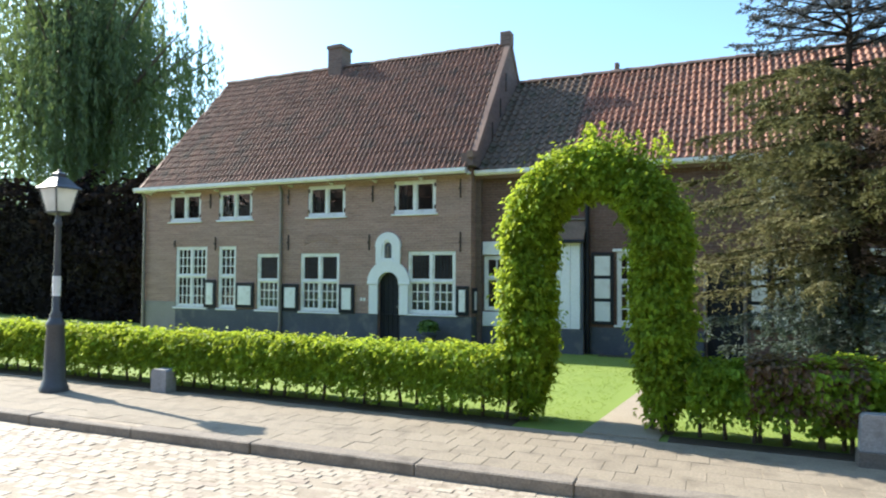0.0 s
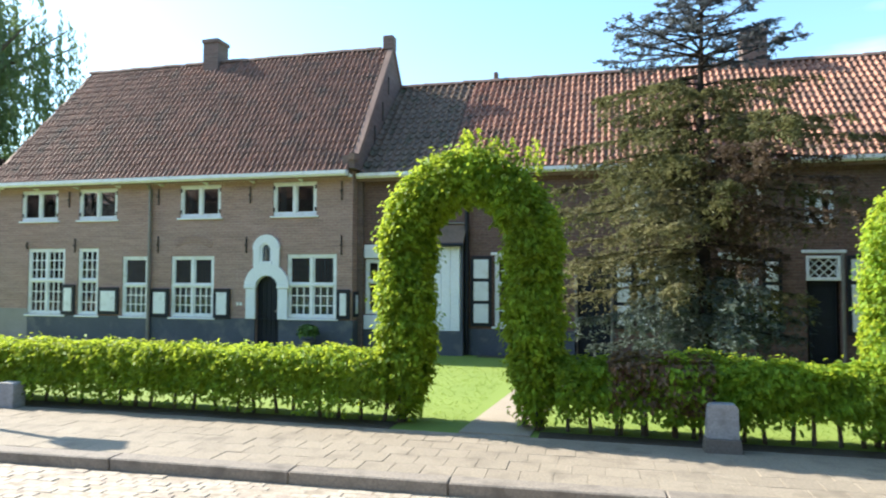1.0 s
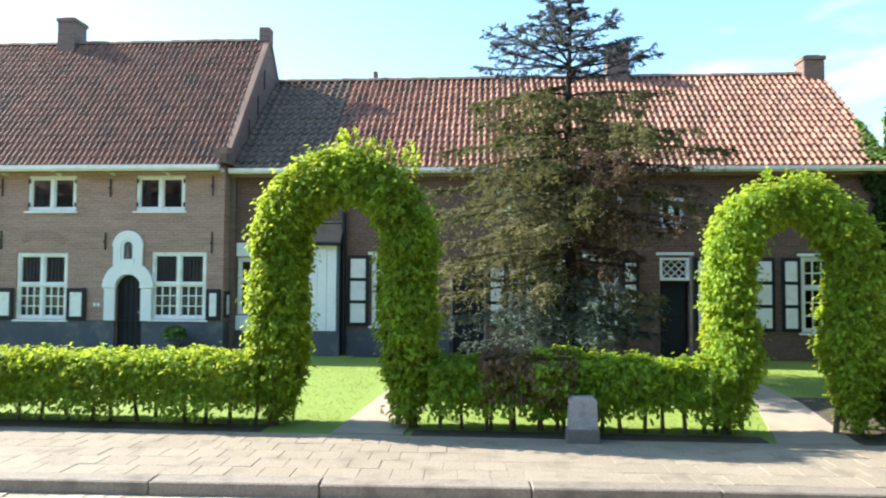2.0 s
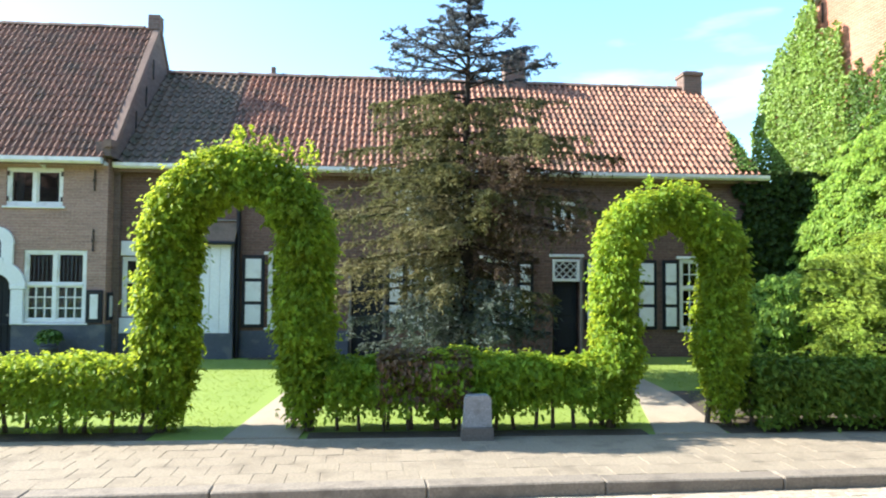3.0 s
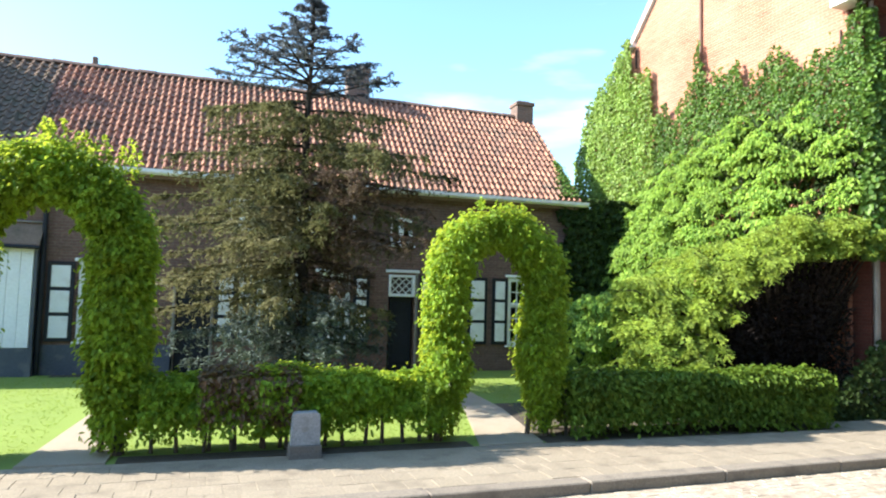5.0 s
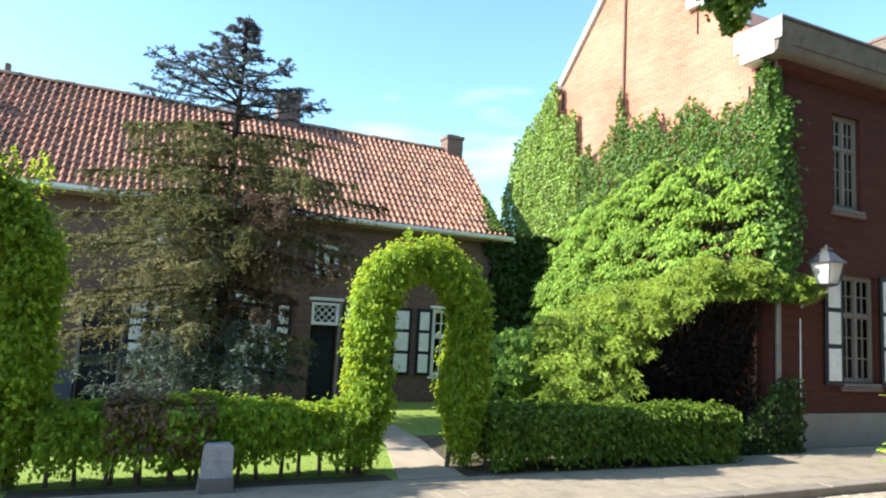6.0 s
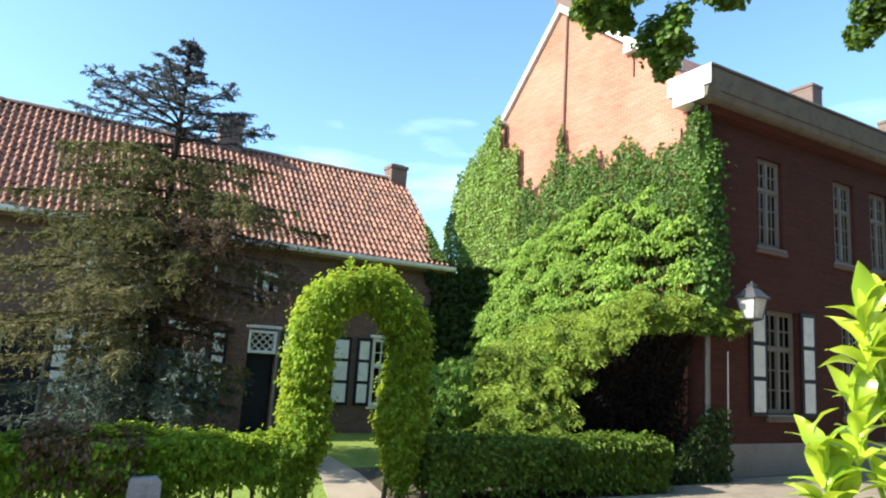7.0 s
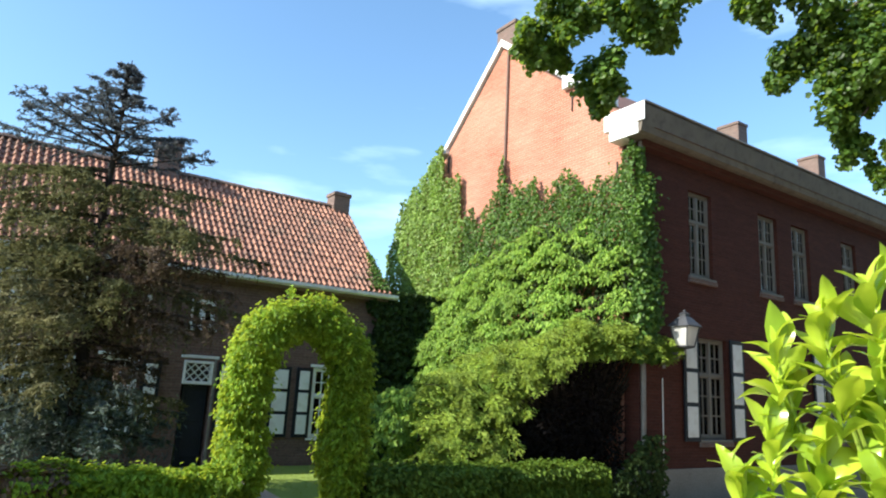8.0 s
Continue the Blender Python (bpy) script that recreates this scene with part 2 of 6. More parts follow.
M_SPRUCE_D = leaf_mat("dry_spruce_spray", (0.12, 0.12, 0.065), (0.30, 0.285, 0.16), (0.34, 0.32, 0.15), 0.9, 0.28, 0.1)
M_WILLOW = leaf_mat("willow_leaf", (0.06, 0.095, 0.04), (0.145, 0.195, 0.085), (0.25, 0.35, 0.09), 0.5, 0.35)
# Near black: beech purple with backlit shade put in; also the juniper hollow.
M_PURPLE = leaf_mat("shade_dark_leaf", (0.012, 0.010, 0.011), (0.026, 0.021, 0.019), (0.04, 0.03, 0.02), 0.9, 0.1, 0.05)
M_MAPLE = leaf_mat("maple_leaf", (0.022, 0.06, 0.01), (0.09, 0.175, 0.024), (0.46, 0.66, 0.05), 0.5, 0.35)
M_LAUREL = leaf_mat("laurel_leaf", (0.15, 0.28, 0.02), (0.50, 0.63, 0.055), (0.80, 0.92, 0.06), 0.25, 0.34, 0.5)
M_GRASS = leaf_mat("grass_blade", (0.165, 0.25, 0.04), (0.215, 0.305, 0.048), (0.50, 0.66, 0.08), 0.6, 0.35)


# ---- mesh helpers ----
class MB:
    """Collects vertices and faces for one mesh."""

    def __init__(self):
        self.v, self.f = [], []

    def face(self, *pts):
        n = len(self.v)
        self.v += [tuple(p) for p in pts]
        self.f.append(tuple(range(n, n + len(pts))))
        return self

    def box(self, x0, x1, y0, y1, z0, z1, b=0.0):
        n = len(self.v)
        if b <= 0:
            self.v += [(x, y, z) for x in (x0, x1) for y in (y0, y1) for z in (z0, z1)]
            for q in ((0, 1, 3, 2), (4, 6, 7, 5), (0, 4, 5, 1), (2, 3, 7, 6), (0, 2, 6, 4), (1, 5, 7, 3)):
                self.f.append(tuple(n + i for i in q))
            return self
        b = min(b, (x1 - x0) / 3, (y1 - y0) / 3, (z1 - z0) / 3)
        at = {}
        for sx in (0, 1):
            for sy in (0, 1):
                for sz in (0, 1):
                    X, Y, Z = (x0, x1)[sx], (y0, y1)[sy], (z0, z1)[sz]
                    xi, yi, zi = X + (b, -b)[sx], Y + (b, -b)[sy], Z + (b, -b)[sz]
                    for k, p in enumerate(((X, yi, zi), (xi, Y, zi), (xi, yi, Z))):
                        at[sx, sy, sz, k] = len(self.v)
                        self.v.append(p)
                    self.f.append((at[sx, sy, sz, 0], at[sx, sy, sz, 1], at[sx, sy, sz, 2]))
        ring = ((0, 0), (0, 1), (1, 1), (1, 0))
        for s in (0, 1):
            self.f.append(tuple(at[s, a, c, 0] for a, c in ring))
            self.f.append(tuple(at[a, s, c, 1] for a, c in ring))
            self.f.append(tuple(at[a, c, s, 2] for a, c in ring))
        for s in (0, 1):
            for q in (0, 1):
                self.f.append((at[0, s, q, 1], at[1, s, q, 1], at[1, s, q, 2], at[0, s, q, 2]))
                self.f.append((at[s, 0, q, 0], at[s, 1, q, 0], at[s, 1, q, 2], at[s, 0, q, 2]))
                self.f.append((at[s, q, 0, 0], at[s, q, 1, 0], at[s, q, 1, 1], at[s, q, 0, 1]))
        return self

    def tube(self, pts, radii, n=8, cap=True):
        """A tapered tube along a line of points."""
        base = len(self.v)
        P = [Vector(p) for p in pts]
        for i, p in enumerate(P):
            d = (P[min(i + 1, len(P) - 1)] - P[max(i - 1, 0)]).normalized()
            a = d.cross(Vector((0.31, 0.17, 0.93)) if abs(d.z) < 0.9 else Vector((1, 0, 0))).normalized()
            c = d.cross(a)
            for k in range(n):
                t = 2 * math.pi * k / n
                self.v.append(tuple(p + float(radii[i]) * (a * math.cos(t) + c * math.sin(t))))
        for i in range(len(P) - 1):
            for k in range(n):
                self.f.append((base + i * n + k, base + i * n + (k + 1) % n, base + (i + 1) * n + (k + 1) % n, base + (i + 1) * n + k))
        if cap:
            self.f.append(tuple(base + k for k in range(n))[::-1])
            self.f.append(tuple(base + (len(P) - 1) * n + k for k in range(n)))
        return self

    def lathe(self, x, y, prof, n=16, turn=0.0):
        """A turned shape: rows of radius and height about an upright axis."""
        base = len(self.v)
        for r, z in prof:
            for k in range(n):
                t = 2 * math.pi * k / n + turn
                self.v.append((x + r * math.cos(t), y + r * math.sin(t), z))
        for i in range(len(prof) - 1):
            for k in range(n):
                self.f.append((base + i * n + k, base + i * n + (k + 1) % n, base + (i + 1) * n + (k + 1) % n, base + (i + 1) * n + k))
        self.f.append(tuple(base + k for k in range(n))[::-1])
        self.f.append(tuple(base + (len(prof) - 1) * n + k for k in range(n)))
        return self

    def slab(self, poly, axis, a, b):
        """A flat polygon given in two coordinates, drawn out along the third from a to b."""
        def at(p, t):
            return {"x": (t, p[0], p[1]), "y": (p[0], t, p[1]), "z": (p[0], p[1], t)}[axis]
        n, k = len(self.v), len(poly)
        self.v += [at(p, a) for p in poly] + [at(p, b) for p in poly]
        self.f.append(tuple(range(n, n + k)))
        self.f.append(tuple(range(n + k, n + 2 * k))[::-1])
        for i in range(k):
            j = (i + 1) % k
            self.f.append((n + i, n + j, n + k + j, n + k + i))
        return self

    def mesh(self, name, mat, smooth=False):
        me = bpy.data.meshes.new(name)
        me.from_pydata(self.v, [], self.f)
        me.materials.append(mat)
        bm = bmesh.new()
        bm.from_mesh(me)
        bmesh.ops.recalc_face_normals(bm, faces=bm.faces)
        bm.to_mesh(me)
        bm.free()
        if smooth:
            me.shade_smooth()
            me.set_sharp_from_angle(angle=radians(38))
        return me


def part(name, mb, mat, parent=None, label="", smooth=False, kind=""):
    ob = new(name, mb.mesh(name, mat, smooth) if isinstance(mb, MB) else mb)
    if parent:
        ob.parent = parent
    return tagged(ob, label=label, kind=kind)


def thing(name, label, category, group="", at=(0, 0, 0)):
    """An Empty that holds the parts of one thing; the parts are built in world places."""
    ob = new(name)
    ob.empty_display_size = 0.2
    return tagged(ob, label=label, category=category, group=group)


def leaves(name, pos, nrm, size, mat, rng, wide=0.62, fold=0.25, droop=0.5, spread=0.42, vary=0.35, along=None):
    """One mesh of folded leaves at the places pos, that lie about square to nrm and hang by droop."""
    n = len(pos)
    nrm = nrm + rng.normal(0, spread, (n, 3))
    nrm /= np.linalg.norm(nrm, axis=1)[:, None] + 1e-9
    d = rng.normal(0, 1, (n, 3)) + np.array([0, 0, -droop * 1.6])
    if along is not None:
        d = d * 0.4 + np.array(along)
    d -= (d * nrm).sum(1)[:, None] * nrm
    d /= np.linalg.norm(d, axis=1)[:, None] + 1e-9
    s = np.cross(nrm, d)
    L = (size * (1 + rng.uniform(-vary, vary, n)))[:, None]
    W = L * wide * 0.5
    up = nrm * W * fold * 2
    a = pos - d * L * 0.5
    tip = pos + d * L * 0.5 - nrm * L * 0.12
    rows = [a, a + d * L * 0.32 - s * W + up, a + d * L * 0.68 - s * W * 0.8 + up * 0.8, tip, a + d * L * 0.68 + s * W * 0.8 + up * 0.8, a + d * L * 0.32 + s * W + up]
    co = np.stack(rows, 1).reshape(-1, 3)
    base = (np.arange(n) * 6)[:, None]
    idx = (base + np.array([[0, 1, 2, 3, 0, 3, 4, 5]])).reshape(-1)
    me = bpy.data.meshes.new(name)
    me.vertices.add(n * 6)
    me.vertices.foreach_set("co", co.astype(np.float32).ravel())
    me.loops.add(n * 8)
    me.loops.foreach_set("vertex_index", idx.astype(np.int32))
    me.polygons.add(n * 2)
    me.polygons.foreach_set("loop_start", (np.arange(n * 2) * 4).astype(np.int32))
    me.update(calc_edges=True)
    me.validate()
    me.materials.append(mat)
    return me


def wobble(p, scale, amount, seed=0.0):
    """A smooth swell at each place, for uneven outlines."""
    return np.array([noise.noise(Vector((q[0] * scale + seed, q[1] * scale, q[2] * scale))) for q in p]) * amount


def box_shell(rng, x0, x1, y0, y1, z0, z1, n, faces="fbtlr"):
    """Places and outward ways on a box: f front (low y), b back, t top, l low x, r high x."""
    area = {"f": (x1 - x0) * (z1 - z0), "b": (x1 - x0) * (z1 - z0), "t": (x1 - x0) * (y1 - y0), "l": (y1 - y0) * (z1 - z0), "r": (y1 - y0) * (z1 - z0)}
    tot = sum(area[k] for k in faces)
    P, N = [], []
    for k in faces:
        c = int(n * area[k] / tot)
        u = rng.uniform(0, 1, (c, 3))
        p = np.stack([x0 + u[:, 0] * (x1 - x0), y0 + u[:, 1] * (y1 - y0), z0 + u[:, 2] * (z1 - z0)], 1)
        ax, val, way = {"f": (1, y0, (0, -1, 0)), "b": (1, y1, (0, 1, 0)), "t": (2, z1, (0, 0, 1)), "l": (0, x0, (-1, 0, 0)), "r": (0, x1, (1, 0, 0))}[k]
        p[:, ax] = val
        P.append(p)
        N.append(np.tile(np.array(way, float), (c, 1)))
    return np.concatenate(P), np.concatenate(N)


# ---- ground, street, pavement ----
KERB = 0.03          # the kerb runs a little askew to the houses


def kerb_y(x):
    return 5.77 + KERB * x


def ground_sheet():
    """One sheet to the horizon; the street lies a kerb's height lower."""
    mb = MB()
    xs = [-900, -60, -30, -20, -12, -6, 0, 6, 8.9, 12, 20, 30, 60, 900]
    for a, b in zip(xs, xs[1:]):
        ka, kb = kerb_y(max(-60, min(60, a))) + 0.1, kerb_y(max(-60, min(60, b))) + 0.1
        mb.face((a, -900, -0.115), (b, -900, -0.115), (b, kb, -0.115), (a, ka, -0.115))
        mb.face((a, ka, -0.115), (b, kb, -0.115), (b, kb, -0.005), (a, ka, -0.005))
        back = 8.44 if a >= 8.9 else 7.6
        mb.face((a, ka, -0.005), (b, kb, -0.005), (b, back, -0.005), (a, back, -0.005))
    return mb


tagged(part("street_bed", ground_sheet(), M_SAND), "sandy bed of the street and pavement", "ground", kind="structure")
gm = MB()
for x0, x1, y0 in ((-900, -40, 7.6), (-40, 8.9, 7.6), (8.9, 40, 8.44), (40, 900, 8.44)):
    gm.face((x0, y0, -0.005), (x1, y0, -0.005), (x1, y0 + 0.02, 0.0), (x0, y0 + 0.02, 0.0))
    gm.face((x0, y0 + 0.02, 0.0), (x1, y0 + 0.02, 0.0), (x1, 900, 0.0), (x0, 900, 0.0))
tagged(part("ground", gm, M_LAWN), "mown green lawn of the front gardens", "lawn", kind="structure")
soil = MB()
for x0, x1, y0, y1 in ((-16.5, -2.5, 7.6, 7.95), (-0.75, 3.2, 7.6, 7.86), (4.2, 8.9, 7.6, 10.5), (8.9, 10.7, 8.1, 10.5), (-0.6, 3.6, 10.6, 12.8), (-16.3, -5.9, 14.1, 14.66), (-2.9, 3.6, 14.75, 15.08)):
    soil.box(x0, x1, y0, y1, -0.05, 0.006)
tagged(part("flower_bed", soil, M_SOIL), "bare dark soil under the hedges", "soil", kind="structure")
pm = MB()
pm.slab([(-1.66, 7.6), (-0.84, 7.6), (-0.70, 11.0), (-1.0, 15.0), (-1.75, 15.0), (-1.42, 11.0)], "z", -0.05, 0.016)
tagged(part("garden_path", pm, M_PATH), "pale gravel garden path through the leafy arch", "path", kind="structure")
pm = MB()
pm.slab([(3.28, 7.6), (4.14, 7.6), (4.62, 10.0), (4.75, 12.0), (4.6, 15.0), (3.9, 15.0), (4.1, 12.0), (4.05, 10.3)], "z", -0.05, 0.016)
tagged(part("garden_path", pm, M_PATH), "pale gravel garden path to the house door", "path", kind="structure")


# ---- houses ----
def holed_wall(mb, x0, x1, z0, z1, y0, y1, holes):
    """An upright wall along x between y0 (front) and y1, with through openings (x0, x1, z0, z1)."""
    xs = sorted({x0, x1, *[h[0] for h in holes], *[h[1] for h in holes]})
    zs = sorted({z0, z1, *[h[2] for h in holes], *[h[3] for h in holes]})
    for a, b in zip(xs, xs[1:]):
        for c, d in zip(zs, zs[1:]):
            mx, mz = (a + b) / 2, (c + d) / 2
            if any(h[0] < mx < h[1] and h[2] < mz < h[3] for h in holes):
                continue
            mb.face((a, y0, c), (b, y0, c), (b, y0, d), (a, y0, d))
            mb.face((b, y1, c), (a, y1, c), (a, y1, d), (b, y1, d))
    for a, b, c, d in holes:
        mb.face((a, y0, c), (a, y1, c), (a, y1, d), (a, y0, d))
        mb.face((b, y1, c), (b, y0, c), (b, y0, d), (b, y1, d))
        mb.face((a, y0, d), (a, y1, d), (b, y1, d), (b, y0, d))
        mb.face((a, y1, c), (a, y0, c), (b, y0, c), (b, y1, c))
    for x in (x0, x1):
        mb.face((x, y0, z0), (x, y1, z0), (x, y1, z1), (x, y0, z1))
    mb.face((x0, y0, z1), (x1, y0, z1), (x1, y1, z1), (x0, y1, z1))
    return mb


def wall_mesh(name, mb, mat):
    me = bpy.data.meshes.new(name)
    me.from_pydata(mb.v, [], mb.f)
    me.materials.append(mat)
    return me


def window(parent, x0, x1, z0, z1, y, cols=2, rows=(1.0,), grid=None, set_in=0.05, fw=0.07, sill=True, hinges=False, paint=None):
    """A painted window in a wall whose face is at y. cols: lights side by side; rows: shares of the height, from the top;
    grid: for each row the bars (across, up) within one light."""
    paint = paint or M_WHITE
    w = part("window", MB().box(x0, x1, y + set_in + 0.05, y + set_in + 0.09, z1 - 0.02, z1), paint, parent)
    w.name = "window"
    ya, yb = y + set_in - 0.03, y + set_in + 0.05
    fr = MB()
    fr.box(x0, x0 + fw, ya, yb, z0, z1, 0.008).box(x1 - fw, x1, ya, yb, z0, z1, 0.008)
    fr.box(x0 + fw, x1 - fw, ya, yb, z1 - fw, z1, 0.008).box(x0 + fw, x1 - fw, ya, yb, z0, z0 + fw, 0.008)
    mw = fw * 1.15
    lw = (x1 - x0 - 2 * fw - (cols - 1) * mw) / cols
    for c in range(1, cols):
        xa = x0 + fw + c * lw + (c - 1) * mw
        fr.box(xa, xa + mw, ya - 0.006, yb, z0 + fw, z1 - fw, 0.008)
    zt = z1 - fw
    inner = z1 - z0 - 2 * fw
    for i, share in enumerate(rows):
        zb = zt - inner * share
        lo = zb
        if i < len(rows) - 1:
            fr.box(x0 + fw, x1 - fw, ya - 0.012, yb - 0.002, zb, zb + fw * 0.9, 0.006)
            lo = zb + fw * 0.9
        nx, nz = (grid[i] if grid else (1, 1))
        for c in range(cols):
            xa = x0 + fw + c * (lw + mw)
            xb = xa + lw
            p = part("pane", MB().box(xa, xb, ya + 0.045, ya + 0.05, lo, zt), M_GLASS, w)
            p.visible_shadow = False
            bars = MB()
            e = 0.028
            bars.box(xa, xa + e, ya + 0.02, ya + 0.044, lo, zt).box(xb - e, xb, ya + 0.02, ya + 0.044, lo, zt)
            bars.box(xa + e, xb - e, ya + 0.02, ya + 0.044, zt - e, zt).box(xa + e, xb - e, ya + 0.02, ya + 0.044, lo, lo + e)
            for k in range(1, nx):
                xm = xa + (xb - xa) * k / nx
                bars.box(xm - 0.014, xm + 0.014, ya + 0.024, ya + 0.044, lo + e, zt - e)
            for k in range(1, nz):
                zm = lo + (zt - lo) * k / nz
                bars.box(xa + e, xb - e, ya + 0.028, ya + 0.044, zm - 0.013, zm + 0.013)
            part("sash", bars, paint, w)
        zt = zb
    part("window_frame", fr, paint, w)
    if sill:
        part("sill", MB().box(x0 - 0.06, x1 + 0.06, y - 0.05, y + set_in, z0 - 0.05, z0 - 0.001, 0.01), paint, w)
    if hinges:
        for xa in (x0 + 0.01, x1 - 0.05):
            for zz in (z0 + 0.1, z1 - 0.18):
                part("hinge", MB().box(xa, xa + 0.04, ya - 0.012, ya - 0.001, zz, zz + 0.1), M_IRON, w)
    return w


def shutter(parent, x0, x1, z0, z1, y, panels=1, rim=0.09):
    """A black shutter folded back on the wall, with white fields."""
    s = part("shutter", MB().box(x0, x1, y - 0.055, y - 0.018, z0, z1, 0.006), M_BLACK, parent)
    h = (z1 - z0 - rim * (panels + 1)) / panels
    for i in range(panels):
        za = z0 + rim + i * (h + rim)
        part("field", MB().box(x0 + rim, x1 - rim, y - 0.066, y - 0.052, za, za + h, 0.005), M_WHITE, s, "white painted field")
    part("hinge", MB().box(x0 + 0.02, x1 - 0.02, y - 0.068, y - 0.0555, z1 - rim * 0.75, z1 - rim * 0.45), M_IRON, s)
    return s


def pantile(w, l):
    """One S-shaped clay tile lying in the plane z = 0, its eaves end at v = 0 and a lip there."""
    mb = MB()
    prof = [(0.0, 0.0), (0.16, -0.010), (0.36, -0.010), (0.54, 0.012), (0.70, 0.054), (0.86, 0.054), (1.0, 0.012), (1.08, -0.010)]
    for v, lift in ((0, 0.038), (l * 1.08, 0.004)):
        for u, h in prof:
            mb.v.append((u * w, v, h + lift))
    for u, h in prof:
        mb.v.append((u * w, 0.004, h + 0.016))
    k = len(prof)
    for i in range(k - 1):
        mb.f.append((i, i + 1, k + i + 1, k + i))
        mb.f.append((2 * k + i, 2 * k + i + 1, i + 1, i))
    return mb


def tile_roof(roof, eave, ridge, x0, x1, w, l, mat, rng, single_rows, left_cut=0.0):
    """Courses of pantiles on a slope from eave (y, z) to ridge (y, z); the lowest courses as single pieces."""
    proto = pantile(w, l)
    dy, dz = ridge[0] - eave[0], ridge[1] - eave[1]
    length = math.hypot(dy, dz)
    cols, rows = int((x1 - x0) / w), int(math.ceil(length / l))
    w2, l2 = (x1 - x0) / cols, length / rows
    slope = math.atan2(dz, dy)
    shared = proto.mesh("roof_tile", mat, True)
    V0 = np.array(proto.v)
    joined = MB()
    made = 0
    for r in range(rows):
        for c in range(cols):
            x = x0 + c * w2
            if x < x0 + left_cut * (r + 0.6) / rows:
                continue
            m = pose(x + rng.normal(0, 0.004), eave[0] + dy * r / rows, eave[1] + dz * r / rows, math.degrees(slope) + rng.normal(0, 0.5), rng.normal(0, 0.8), rng.normal(0, 0.5)) @ Matrix.Translation((0, 0, 0.01 + rng.normal(0, 0.003)))
            if r < single_rows and made < 300:
                ob = new("roof_tile", shared)
                ob.parent = roof
                ob.matrix_basis = m
                made += 1
            else:
                R, t = np.array(m.to_3x3()), np.array(m.translation)
                n = len(joined.v)
                joined.v += [tuple(q) for q in V0 @ R.T + t]
                joined.f += [tuple(n + i for i in f) for f in proto.f]
    me = wall_mesh("roof_tiles", joined, mat)
    me.shade_smooth()
    me.set_sharp_from_angle(angle=radians(38))
    tagged(part("roof_tiles", me, mat, roof), kind="stuff")
    return w2


def ridge_row(roof, x0, x1, y, z, rng, step=0.38):
    proto = MB()
    k = 7
    for u, s in ((0, 1.0), (step * 1.06, 0.9)):
        for i in range(k):
            a = math.pi * i / (k - 1)
            proto.v.append((u, -math.cos(a) * 0.13 * s, math.sin(a) * 0.11 * s - 0.03))
    for i in range(k - 1):
        proto.f.append((i, i + 1, k + i + 1, k + i))
    proto.f.append(tuple(range(k)))
    me = proto.mesh("ridge_tile", M_RIDGE, True)
    for i in range(int((x1 - x0) / step)):
        ob = new("ridge_tile", me)
        ob.parent = roof
        ob.matrix_basis = pose(x0 + i * step, y, z + 0.05 + rng.normal(0, 0.006), 0, rng.normal(0, 0.8), rng.normal(0, 1))


def chimney(house, x0, x1, y0, y1, z0, z1, mat=None):
    c = part("chimney", MB().box(x0, x1, y0, y1, z0, z1 - 0.14), mat or M_CHIM, house)
    part("chimney_cap", MB().box(x0 - 0.035, x1 + 0.035, y0 - 0.035, y1 + 0.035, z1 - 0.14, z1 - 0.03, 0.012).box(x0 + 0.08, x1 - 0.08, y0 + 0.08, y1 - 0.08, z1 - 0.031, z1 + 0.02), mat or M_CHIM, c)
    return c


def anchor(house, x, z0, z1, y):
    return part("wall_anchor", MB().box(x - 0.014, x + 0.014, y - 0.035, y - 0.001, z0, z1, 0.006).box(x - 0.03, x + 0.03, y - 0.045, y - 0.034, (z0 + z1) / 2 - 0.03, (z0 + z1) / 2 + 0.03, 0.006), M_IRON, house)


rng = np.random.default_rng(7)

# house one: tall brown brick house with a steep roof
H1 = thing("house", "tall brown brick house, steep dark pantile roof, white windows", "house")
Y1 = 14.67
UP1 = [(-15.42, -14.24), (-13.57, -12.38), (-10.51, -9.35), (-7.92, -6.77)]
LO1 = [(-15.16, -13.97, 0.77, 2.52), (-13.55, -12.92, 0.77, 2.52), (-12.18, -11.41, 0.77, 2.30), (-10.73, -9.51, 0.77, 2.30), (-7.52, -6.24, 0.80, 2.33)]
DOOR1 = (-8.36, -7.72, 0.0, 1.81)
holes = [(a, b, 3.26, 4.08) for a, b in UP1] + LO1 + [DOOR1]
mb = holed_wall(MB(), -16.45, -5.85, 0, 4.3, Y1, Y1 + 0.32, holes)
front = part("wall", wall_mesh("wall", mb, M_BRICK1), M_BRICK1, H1)
gab = MB()
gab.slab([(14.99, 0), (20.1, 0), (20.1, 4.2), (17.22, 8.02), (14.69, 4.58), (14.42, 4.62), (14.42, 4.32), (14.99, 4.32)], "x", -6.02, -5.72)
gw = part("gable_wall", gab, M_BRICK1G, H1, "brown brick with the gable's shade in its colour")
for y, z in ((15.75, 5.35), (16.35, 6.1), (16.8, 6.9)):
    part("wall_anchor", MB().box(-5.719, -5.69, y - 0.015, y + 0.015, z - 0.25, z + 0.25, 0.006), M_IRON, gw)
part("gable_wall", MB().slab([(14.99, 0), (20.1, 0), (20.1, 4.1), (14.99, 4.1)], "x", -16.45, -16.15), M_BRICK1, H1)
part("back_wall", MB().box(-16.15, -6.15, 19.8, 20.1, 0, 4.3), M_BRICK1, H1)
part("upper_floor", MB().box(-16.14, -6.16, 15.0, 19.79, 2.72, 2.92), M_ROOM, H1)
